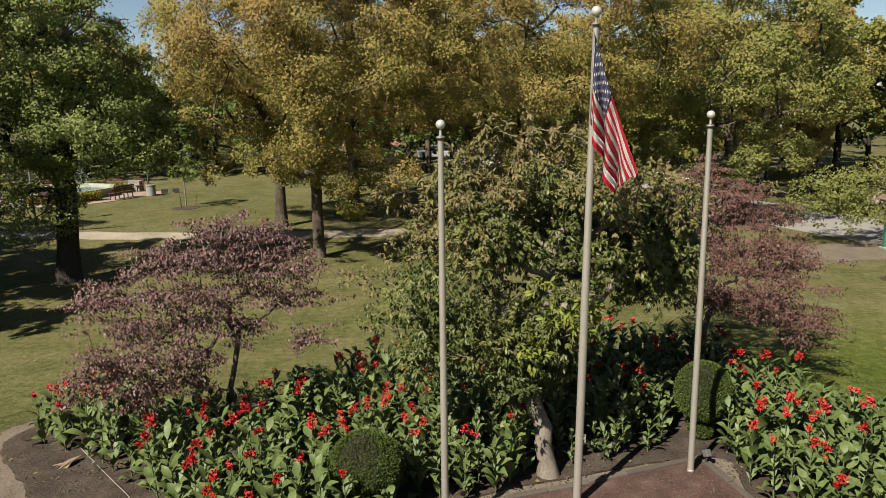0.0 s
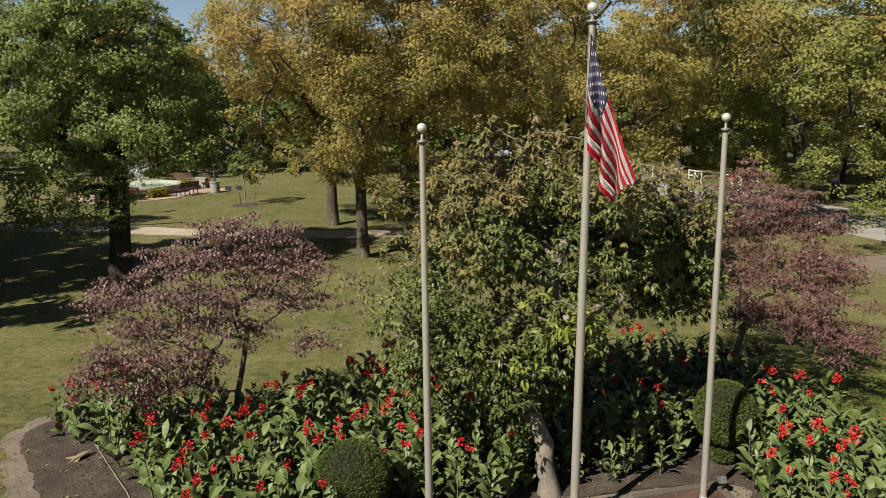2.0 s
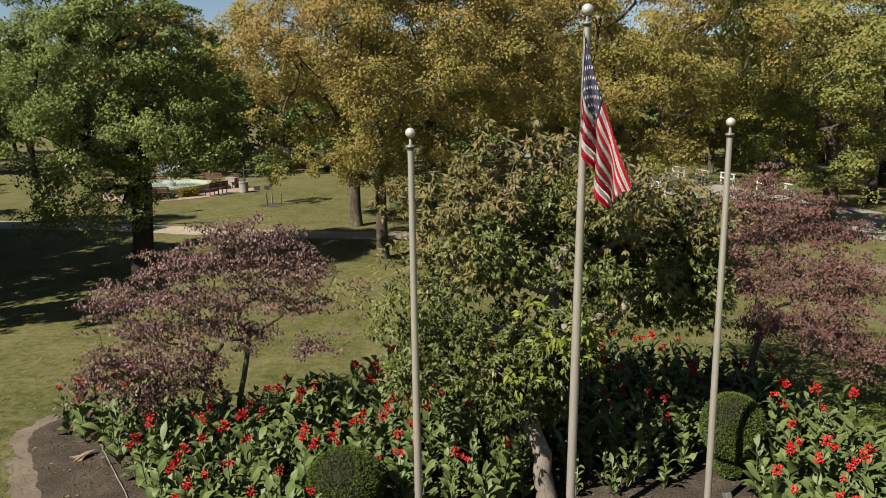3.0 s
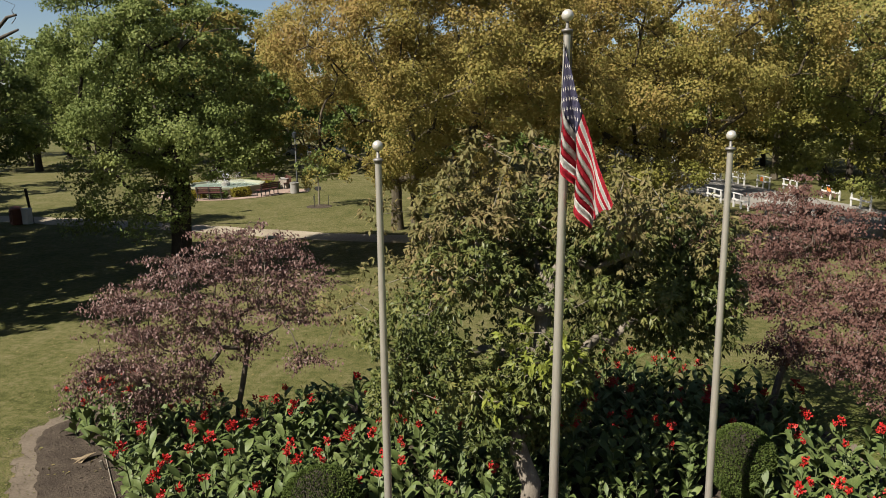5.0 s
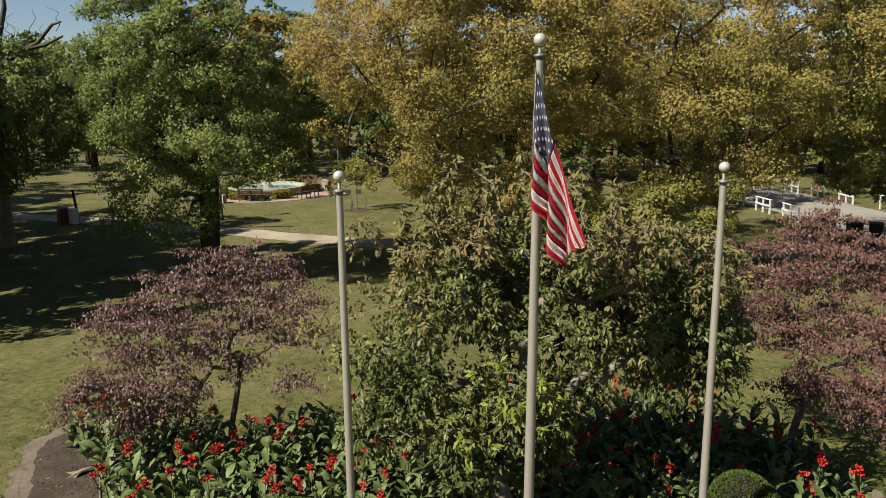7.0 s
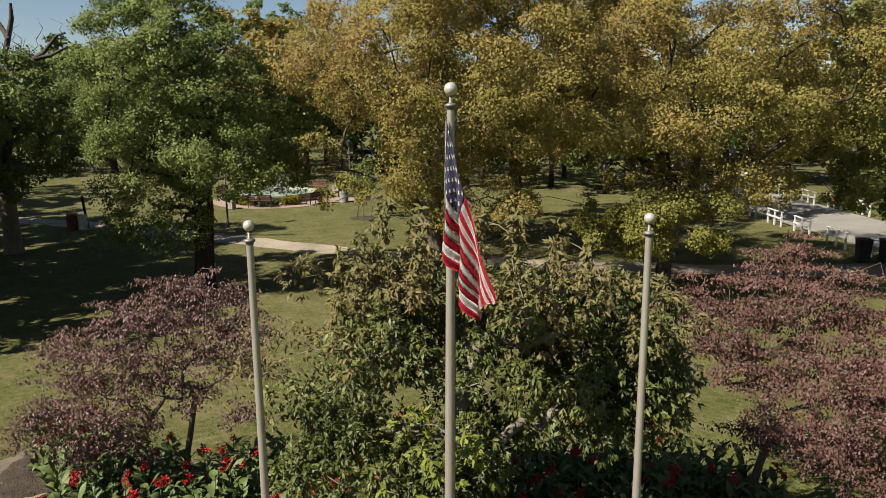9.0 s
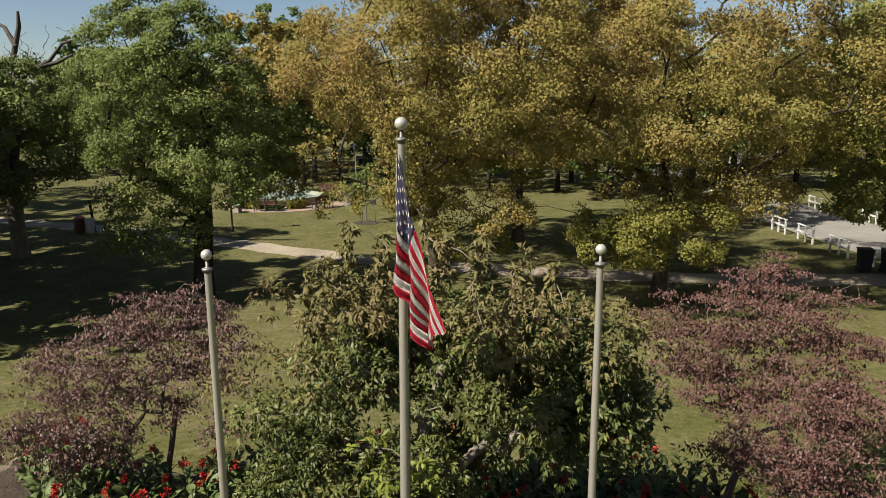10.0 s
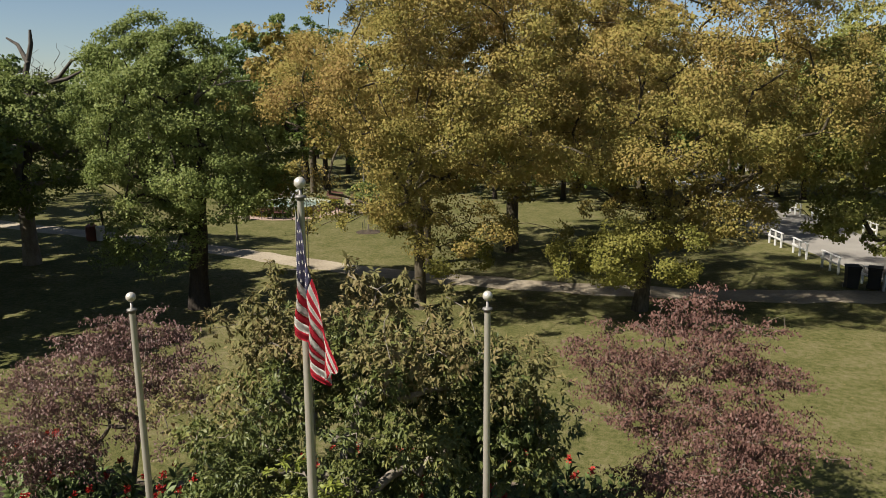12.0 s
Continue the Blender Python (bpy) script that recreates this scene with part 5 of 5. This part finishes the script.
def fountain():
    t = thing("fountain", Matrix.Translation((*FC, 0)), "round pale green-white fountain basin with a low water spray", "fountain")
    part("basin", lathe([(2.75, 0.0), (2.8, 0.3), (2.9, 0.42), (3.0, 0.5), (3.0, 0.62), (2.72, 0.62), (2.66, 0.5), (2.4, 0.32), (0.6, 0.25)], 8), BASIN, t, smooth=False)
    part("water", lathe([(0.01, 0.46), (2.66, 0.46), (2.66, 0.48), (0.01, 0.485)], 8), WATER, t, "pale green water")
    part("nozzle", lathe([(0.35, 0.3), (0.3, 0.7), (0.12, 0.8), (0.05, 1.0)], 16), CONCRETE, t)
    r = np.random.default_rng(4)
    n = 6000
    th, s, v = r.uniform(0, 2 * np.pi, n), r.random(n), r.normal(1.0, 0.12, n)
    rad = s * 1.25 * v
    z = 0.6 + 4.6 * s * v - 4.6 * s * s * v
    pos = np.stack([rad * np.cos(th), rad * np.sin(th), z], -1) + r.normal(size=(n, 3)) * 0.03
    L = r.uniform(0.012, 0.034, n)
    part("spray", leaf_cloud("spray", pos, unit(r, n), unit(r, n), L, L, "diamond"), SPRAY, t, "white spray of water drops")


fountain()
tagged(part("fountain_court", lathe([(4.9, -0.05), (4.9, 0.03), (0.1, 0.03)], 48), PINK_PAVE, m=Matrix.Translation((*FC, 0))), "pinkish paved ring round the fountain", "paving", kind="structure")
strip("court_walk", [(-22.9, 50.0), (-22.3, 50.3), (-21.5, 50.8)], 2.0, 0.022, PINK_PAVE, "pinkish paved walk to the fountain", "path", 7, 0.02)


def hedge(name, x, y, yaw, length, height, mat, seed, label, depth=0.6):
    r = np.random.default_rng(seed)
    t = thing(name, Matrix.Translation((x, y, 0)) @ pose(0, 0, 0, 0, 0, yaw), label, "hedge", "low hedges round the fountain")
    n = int(1500 * length)
    p = r.uniform(-1, 1, (n, 3))
    k = r.integers(0, 3, n)
    for a in range(3):
        p[k == a, a] = np.sign(p[k == a, a])
    p[:, 2] = np.abs(p[:, 2])
    pos = p * np.array((length / 2, depth / 2, height)) + r.normal(size=(n, 3)) * 0.05
    pos[:, 2] = np.abs(pos[:, 2])
    L = r.uniform(0.06, 0.12, n)
    part("foliage", leaf_cloud("foliage", pos, unit(r, n), unit(r, n), L, L * 0.8, "diamond"), mat, t)
    part("twig_core", boxed(0, 0, height * 0.45, length - 0.15, depth - 0.15, height * 0.9, 0.05), BARK_OAK, t)


for i in range(14):
    a = radians(10 + i * 25.7)
    if i in (0, 13):
        continue
    hedge("hedge", FC[0] + 3.55 * math.cos(a), FC[1] + 3.55 * math.sin(a), math.degrees(a) + 90, 1.15, 0.42 if i % 3 else 0.55, HEDGE_YELLOW if i % 2 == 0 else LEAF_BOX, 300 + i, "low golden-yellow clipped hedge by the fountain" if i % 2 == 0 else "low dark green clipped hedge by the fountain")


def bench(x, y, yaw, proto=[]):
    m = Matrix.Translation((x, y, 0.03)) @ pose(0, 0, 0, 0, 0, yaw)
    if proto:
        return copy_thing(proto[0], m)
    t = thing("park_bench", m, "red-brown slatted wooden park bench with dark iron legs", "bench", "benches round the fountain")
    for i in range(4):
        part("seat_slat", boxed(0, -0.2 + 0.12 * i, 0.44, 1.8, 0.10, 0.04, 0.006), BENCH_WOOD, t)
    for i in range(3):
        part("back_slat", boxed(0, 0.27 + 0.035 * i, 0.58 + 0.14 * i, 1.8, 0.035, 0.11, 0.006), BENCH_WOOD, t)
    for s in (-0.8, 0, 0.8):
        bm = bmesh.new()
        box(bm, s, -0.18, 0.21, 0.05, 0.05, 0.42)
        box(bm, s, 0.24, 0.21, 0.05, 0.05, 0.42)
        box(bm, s, 0.32, 0.66, 0.05, 0.04, 0.5, 0, Matrix.Rotation(-0.22, 4, "X"))
        box(bm, s, 0.03, 0.41, 0.05, 0.5, 0.04)
        part("leg_frame", bm, DARK_METAL, t)
    proto.append(t)
    return t


for a in (-72, -18, 40, 80, 130, 190):
    bench(FC[0] + 4.4 * math.cos(radians(a)), FC[1] + 4.4 * math.sin(radians(a)), a - 90)


def brick_pier(x, y, proto=[]):
    m = Matrix.Translation((x, y, 0.02)) @ Matrix.Diagonal((0.8, 0.8, 0.72, 1))
    if proto:
        return copy_thing(proto[0], m)
    t = thing("brick_pier", m, "low brown brick pier with a pale cap", "pier", "brick piers at the court entrance")
    r = random.Random(3)
    shared = None
    part("core", boxed(0, 0, 0.5, 0.58, 0.58, 1.0, 0), CONCRETE, t)
    for k in range(9):
        for s in range(4):
            for j in range(3):
                c = Matrix.Rotation(s * math.pi / 2, 4, "Z") @ Vector((-0.205 + 0.205 * j + (0.03 if k % 2 else -0.03), -0.29, 0))
                if shared is None:
                    b = part("brick", boxed(0, 0, 0, 0.19, 0.06, 0.095, 0), BRICKWORK, t)
                    shared = b.data
                else:
                    b = part("brick", shared, None, t)
                b.matrix_basis = Matrix.Translation((c.x, c.y, 0.06 + 0.108 * k)) @ Matrix.Rotation(s * math.pi / 2, 4, "Z")
    part("cap", boxed(0, 0, 1.03, 0.72, 0.72, 0.09, 0.02), CONCRETE, t, "pale stone cap")
    proto.append(t)
    return t


brick_pier(-23.7, 51.6)
brick_pier(-25.2, 54.0)
brick_pier(-27.5, 43.7)
drum = thing("stone_litter_bin", Matrix.Translation((-21.7, 49.2, 0)), "pale round stone litter bin beside the court walk", "litter bin")
part("drum", lathe([(0.30, -0.02), (0.32, 0.06), (0.32, 0.68), (0.34, 0.70), (0.34, 0.78), (0.24, 0.80), (0.22, 0.55)], 20), CONCRETE, drum, smooth=False)
part("lid", lathe([(0.24, 0.78), (0.2, 0.84), (0.05, 0.87)], 20), DARK_METAL, drum, "dark metal lid")


# ---------------------------------------------------------------- small park furniture
def lamp_post(x, y, h, lean=0.0):
    t = thing("lamp_post", Matrix.Translation((x, y, 0)) @ pose(0, 0, 0, 0, lean, 0), "thin dark metal lamp post beside the path", "lamp post", "lamp posts")
    part("post", lathe([(0.09, -0.03), (0.09, 0.3), (0.055, 0.4), (0.045, h)], 12), DARK_METAL, t, smooth=True)
    part("lantern", lathe([(0.05, h), (0.16, h + 0.1), (0.2, h + 0.4), (0.22, h + 0.45), (0.04, h + 0.62)], 12), GLASS_DARK, t)


lamp_post(-23.1, 37.7, 3.6)
post = thing("leaning_post", Matrix.Translation((-30.75, 34.45, 0)) @ pose(0, 0, 0, 0, -7, 0), "plain dark wooden post leaning beside the path", "post")
part("post", lathe([(0.075, -0.1), (0.075, 1.95), (0.06, 2.0)], 12), BARK_OAK, post, smooth=True)
lamp_post(-24.4, 55.0, 3.6)

tb = thing("litter_bin", Matrix.Translation((-31.35, 33.95, 0)), "red-brown slatted litter bin beside the path", "litter bin")
part("drum", lathe([(0.30, 0.0), (0.33, 0.1), (0.33, 0.8), (0.30, 0.86), (0.27, 0.86), (0.26, 0.5)], 18), BIN_BROWN, tb)
part("lid", lathe([(0.34, 0.86), (0.34, 0.92), (0.2, 1.02), (0.1, 1.04)], 18), BIN_BROWN, tb)
for i in range(18):
    a = 2 * math.pi * i / 18
    part("slat", boxed(0.345 * math.cos(a), 0.345 * math.sin(a), 0.45, 0.03, 0.07, 0.74, 0.004, Matrix.Rotation(a, 4, "Z")), BIN_BROWN, tb)
gb = thing("utility_box", Matrix.Translation((-30.75, 34.1, 0)), "pale grey metal utility box beside the bin", "utility box")
part("case", boxed(0, 0, 0.45, 0.42, 0.36, 0.86, 0.02), GREY_BOX, gb)
part("lid", boxed(0, 0, 0.9, 0.46, 0.4, 0.05, 0.01), GREY_BOX, gb)


def cart(x, y, yaw):
    t = thing("wheeled_bin", Matrix.Translation((x, y, 0)) @ pose(0, 0, 0, 0, 0, yaw), "black wheeled rubbish bin in shade by the road", "wheeled bin", "black wheeled bins")
    bm = boxed(0, 0, 0.55, 0.56, 0.62, 0.95, 0.03)
    for v in bm.verts:
        if v.co.z < 0.5:
            v.co.x *= 0.84
            v.co.y *= 0.84
    part("body", bm, TYRE, t)
    part("lid", boxed(0, -0.02, 1.06, 0.60, 0.70, 0.06, 0.02), TYRE, t)
    for s in (-0.27, 0.27):
        w = lathe([(0.11, -0.025), (0.12, 0), (0.11, 0.025)], 14)
        bmesh.ops.rotate(w, verts=w.verts, matrix=Matrix.Rotation(math.pi / 2, 3, "Y"))
        part("wheel", w, DARK_METAL, t, m=Matrix.Translation((s, 0.26, 0.12)))


cart(10.5, 39.9, 10)
cart(11.4, 40.0, -8)
cart(22.4, 46.2, 20)


def sapling():
    r = np.random.default_rng(91)
    tg = crown_points(r, 34, (0, 0, 2.7), (1.15, 1.15, 1.1), 0.2, 0.2)
    t = make_tree("sapling_tree", (-17.0, 43.3), [(0, 0, 0), (0.01, 0, 0.7), (0, 0.01, 1.2), (0, 0, 1.8), (0, 0, 2.6)], tg, 0.045, BARK_GREY, [("crown", broadleaf(tg, 60, 0.35, 0.12), LEAF_OAK, "")], "young staked tree in a ring of mulch", "sapling", tip=0.006, seed=92)
    part("mulch_ring", lathe([(0.85, -0.02), (0.8, 0.03), (0.3, 0.10), (0.05, 0.11)], 24), MULCH, t, "dark mulch ring")
    for a in (0.4, 2.5, 4.6):
        x, y = 0.55 * math.cos(a), 0.55 * math.sin(a)
        part("stake", tubes("stake", [([(x, y, -0.05), (x * 1.15, y * 1.15, 0.75)], [0.02, 0.02])], 6), DARK_METAL, t)


sapling()
spot = thing("ground_spotlight", Matrix.Translation((4.30, 11.66, 0.12)) @ pose(0, 0, 0, 0, 0, 25), "small dark spotlight on a stake beside the kerb", "spotlight")
part("stake", lathe([(0.018, -0.05), (0.018, 0.12)], 10), DARK_METAL, spot)
part("housing", boxed(0, 0, 0.16, 0.10, 0.12, 0.12, 0.012, Matrix.Rotation(-0.5, 4, "X")), TRUCK_METAL, spot)
part("lens", boxed(0, 0.055, 0.19, 0.08, 0.012, 0.08, 0.004, Matrix.Rotation(-0.5, 4, "X")), GLASS_DARK, spot)
for i, x in enumerate((-21.2, -20.5)):
    t = thing("ground_floodlight", Matrix.Translation((x, 50.3 + 0.3 * i, 0)) @ pose(0, 0, 0, 0, 0, 20), "small dark floodlight box on the lawn", "floodlight", "floodlights on the lawn")
    part("housing", boxed(0, 0, 0.2, 0.45, 0.2, 0.26, 0.02), DARK_METAL, t)
    part("foot", boxed(0, 0, 0.03, 0.2, 0.2, 0.1, 0.01), DARK_METAL, t)


def pavilion():
    t = thing("pavilion", Matrix.Translation((19.3, 28.2, 0)), "small open shelter with brown shingle roof and green posts", "shelter")
    for x in (-1.8, 1.8):
        for y in (-1.5, 1.5):
            part("post", boxed(x, y, 1.0, 0.14, 0.14, 2.0, 0.012), GREEN_PAINT, t)
    part("eave_board", boxed(0, 0, 2.04, 4.1, 3.5, 0.12, 0.01), WHITE_PAINT, t)
    roof = bmesh.new()
    c = [roof.verts.new(p) for p in ((-2.15, -1.85, 2.10), (2.15, -1.85, 2.10), (2.15, 1.85, 2.10), (-2.15, 1.85, 2.10), (-0.5, 0, 3.1), (0.5, 0, 3.1))]
    for f in ((0, 1, 5, 4), (1, 2, 5), (2, 3, 4, 5), (3, 0, 4), (3, 2, 1, 0)):
        roof.faces.new([c[i] for i in f])
    rf = part("roof", roof, ROOF, t)
    # shingle courses on the slopes that face the bed
    for slope in (0, 1):
        run, span, tilt = ((1.85, 2.12, 0.495), (1.65, 1.82, 0.545))[slope]
        for k in range(8):
            f = k / 8
            far, z = (1.87 if slope == 0 else 2.17) - run * f, 2.13 + 1.0 * f
            half = span - (span - 0.5 if slope == 0 else span - 0.05) * f
            n = max(3, int(half * 2 / 0.3))
            for i in range(n):
                s = -half + (i + 0.5) * 2 * half / n
                turn = Matrix.Rotation(tilt, 4, "X") if slope == 0 else Matrix.Rotation(-tilt, 4, "Y")
                at = (s, -far + 0.10, z + 0.05) if slope == 0 else (-far + 0.10, s, z + 0.05)
                size = (2 * half / n - 0.01, 0.30, 0.018) if slope == 0 else (0.30, 2 * half / n - 0.01, 0.018)
                part("shingle", boxed(*at, *size, 0, turn), ROOF, rf)
    part("floor_slab", boxed(0, 0, 0.04, 3.9, 3.3, 0.1, 0.01), CONCRETE, t)


pavilion()


def twiggy_shrub():
    r = np.random.default_rng(95)
    tg = np.concatenate([crown_points(r, 100, (-2.5, -0.5, 2.0), (2.7, 1.3, 1.1), 0.35, 0.1), crown_points(r, 26, (-0.8, -0.2, 2.9), (1.3, 0.9, 0.6), 0.3, 0.1)])
    tg = tg[tg[:, 2] > 0.7]
    make_tree("twiggy_tree", (18.6, 30.9), [(0, 0, 0), (0, 0, 0.6), (-0.1, 0, 1.2), (-0.3, 0, 1.8), (-0.5, 0, 2.3)], tg, 0.09, BARK_GREY, [("crown", broadleaf(tg, 88, 0.46, 0.085), LEAF_PLANE_GREEN, "")], "sparse drooping tree with thin olive leaves by the shelter", tip=0.009, seed=96)


twiggy_shrub()


# ---------------------------------------------------------------- distance: cars and houses beyond the park
def car(x, y, yaw, paint, label):
    t = thing("parked_car", Matrix.Translation((x, y, 0)) @ pose(0, 0, 0, 0, 0, yaw), label, "car", "parked cars")
    bm = boxed(0, 0, 0.62, 4.4, 1.75, 0.62, 0.12)
    part("body", bm, paint, t, smooth=False)
    cab = boxed(-0.1, 0, 1.15, 2.4, 1.55, 0.55, 0.08)
    for v in cab.verts:
        if v.co.z > 1.2:
            v.co.x = -0.1 + (v.co.x + 0.1) * 0.72
            v.co.y *= 0.86
    part("cabin", cab, GLASS_DARK, t)
    part("roof", boxed(-0.1, 0, 1.44, 1.7, 1.3, 0.05, 0.02), paint, t)
    for sx in (-1.35, 1.35):
        for sy in (-0.82, 0.82):
            w = lathe([(0.28, -0.1), (0.32, -0.08), (0.32, 0.08), (0.28, 0.1)], 18)
            bmesh.ops.rotate(w, verts=w.verts, matrix=Matrix.Rotation(math.pi / 2, 3, "X"))
            part("wheel", w, TYRE, t, m=Matrix.Translation((sx, sy, 0.32)))
    for sy in (-0.6, 0.6):
        part("headlight", boxed(2.19, sy, 0.7, 0.06, 0.3, 0.14, 0.02), WHITE_PAINT, t)


CAR_WHITE, CAR_GREY, CAR_DARK = simple("white_car_paint", (0.7, 0.7, 0.7), 0.25), simple("grey_car_paint", (0.3, 0.31, 0.32), 0.25), simple("dark_car_paint", (0.03, 0.035, 0.05), 0.25)
car(-30.5, 78.0, 5, CAR_DARK, "dark car parked beyond the lawn")
car(-36.5, 80.5, 5, CAR_GREY, "grey car parked beyond the lawn")
car(0.0, 81.5, 10, CAR_DARK, "dark car parked beyond the trees")
car(3.2, 62.2, -28, CAR_WHITE, "white car parked beside the park road")
car(4.6, 73.5, 8, CAR_WHITE, "white car parked beyond the trees")
car(-2.6, 75.5, 8, CAR_GREY, "grey car parked beyond the trees")


def house(x, y, yaw, w, d, h, wall, label):
    t = thing("house", Matrix.Translation((x, y, 0)) @ pose(0, 0, 0, 0, 0, yaw), label, "house", "houses beyond the park")
    part("wall", boxed(0, 0, h / 2, w, d, h, 0.02), wall, t)
    roof = bmesh.new()
    c = [roof.verts.new(p) for p in ((-w / 2 - 0.4, -d / 2 - 0.4, h), (w / 2 + 0.4, -d / 2 - 0.4, h), (w / 2 + 0.4, d / 2 + 0.4, h), (-w / 2 - 0.4, d / 2 + 0.4, h), (-w / 2 - 0.4, 0, h + 0.4 * d), (w / 2 + 0.4, 0, h + 0.4 * d))]
    for f in ((0, 1, 5, 4), (1, 2, 5), (2, 3, 4, 5), (3, 0, 4), (3, 2, 1, 0)):
        roof.faces.new([c[i] for i in f])
    part("roof", roof, ROOF, t)
    for k in range(int(h // 2.8)):
        for i in range(int(w // 2.2)):
            wx = -w / 2 + 1.2 + i * 2.2
            wd = part("window", boxed(wx, -d / 2 - 0.02, 1.5 + 2.8 * k, 1.0, 0.06, 1.3, 0.01), WHITE_PAINT, t, "white window frame")
            part("pane", boxed(wx, -d / 2 - 0.055, 1.5 + 2.8 * k, 0.84, 0.02, 1.12, 0), GLASS_DARK, wd)


house(5, 98, 6, 11, 8, 5.6, HOUSE_WALL, "pale two-storey house beyond the trees")
house(-14, 102, 4, 12, 8, 3.2, BRICK_WALL, "low red-brick building beyond the trees")
house(36, 92, -16, 11, 8, 5.6, HOUSE_WALL, "pale house beyond the far trees")


# ---------------------------------------------------------------- grass and fallen leaves
def scatter():
    r = np.random.default_rng(101)
    n = 90000
    y = 9.5 + 26 * r.random(n) ** 1.5
    x = r.uniform(-1.05, 0.75, n) * (y + 3)
    ok = np.array([not inside(a, b, SOIL) for a, b in zip(x, y)]) & ~((x > -1) & (x < 5.6) & (y < 12))
    x, y = x[ok], y[ok]
    clump = np.array([noise.noise(Vector((a * 0.5, b * 0.5, 0))) + 0.4 * noise.noise(Vector((a * 2.2, b * 2.2, 3))) for a, b in zip(x, y)])
    keep = clump > r.uniform(-0.7, 0.35, len(x))
    x, y = x[keep], y[keep]
    m = len(x)
    pos = np.stack([x, y, np.full(m, -0.004)], -1)
    ax = r.normal(size=(m, 3)) * 0.75
    ax[:, 2] = 0.8
    L = r.uniform(0.025, 0.06, m)
    tagged(part("grass", leaf_cloud("grass", pos, ax, unit(r, m), L, L * 0.28, "diamond"), BLADES), "short dry olive grass tufts over the lawn", "grass", kind="stuff")
    # wood chips on the mulch and crumbs of earth along its edge
    n = 26000
    x, y = r.uniform(-9.4, 9.2, n), r.uniform(8.5, 17.6, n)
    k = np.array([inside(a, b, SOIL) for a, b in zip(x, y)])
    x, y = x[k], y[k]
    m = len(x)
    pos = np.stack([x, y, r.uniform(0.048, 0.06, m)], -1)
    ax = r.normal(size=(m, 3))
    ax[:, 2] *= 0.3
    nr = r.normal(size=(m, 3)) * 0.5 + np.array((0, 0, 1))
    L = r.uniform(0.02, 0.06, m)
    tagged(part("wood_chips", leaf_cloud("wood_chips", pos, ax, nr, L, L * 0.5, "diamond"), CHIPS), "dark brown wood chips scattered over the bed", "mulch", kind="stuff")
    rim = [Vector(p) for p in ((q[0], q[1], 0) for q in ragged(edge, 0.05, 12))]
    k = r.integers(0, len(rim), 9000)
    m = len(k)
    pos = np.array([rim[i] for i in k]) + r.normal(size=(m, 3)) * np.array((0.2, 0.2, 0))
    pos[:, 2] = r.uniform(0.006, 0.02, m)
    ok = ~((pos[:, 0] > -1.0) & (pos[:, 0] < 5.6) & (pos[:, 1] < 12.1))
    pos = pos[ok]
    m = len(pos)
    L = r.uniform(0.010, 0.028, m)
    tagged(part("earth_crumbs", leaf_cloud("earth_crumbs", pos, r.normal(size=(m, 3)), unit(r, m) + np.array((0, 0, 0.8)), L, L * 0.8, "diamond"), DRY_SOIL), "pale crumbs of dry earth along the bed", "earth", kind="stuff")
    n = 16000
    x, y = r.uniform(-0.8, 5.4, n), r.uniform(8.6, 11.9, n)
    k = np.array([inside(a, b, PLAZA) for a, b in zip(x, y)])
    x, y = x[k], y[k]
    m = len(x)
    pos = np.stack([x, y, r.uniform(0.058, 0.066, m)], -1)
    L = r.uniform(0.012, 0.034, m)
    tagged(part("gravel", leaf_cloud("gravel", pos, r.normal(size=(m, 3)) * np.array((1, 1, 0.3)), r.normal(size=(m, 3)) * 0.5 + np.array((0, 0, 1)), L, L * 0.8, "diamond"), STONES), "loose reddish and pale gravel on the plaza", "gravel", kind="stuff")
    n = 2600
    y = 10 + 34 * r.random(n) ** 1.3
    x = r.uniform(-1.0, 0.7, n) * (y + 3)
    pos = np.stack([x, y, np.where([inside(a, b, SOIL) for a, b in zip(x, y)], 0.065, 0.02) + 0.0 * x], -1)
    ax = r.normal(size=(n, 3))
    ax[:, 2] *= 0.15
    nr = r.normal(size=(n, 3)) * 0.3 + np.array((0, 0, 1))
    L = r.uniform(0.04, 0.10, n)
    tagged(part("fallen_leaves", leaf_cloud("fallen_leaves", pos, ax, nr, L, L * 0.7, "diamond"), LEAF_CHERRY_BROWN), "scattered fallen tan leaves on the lawn and mulch", "leaves", kind="stuff")


scatter()
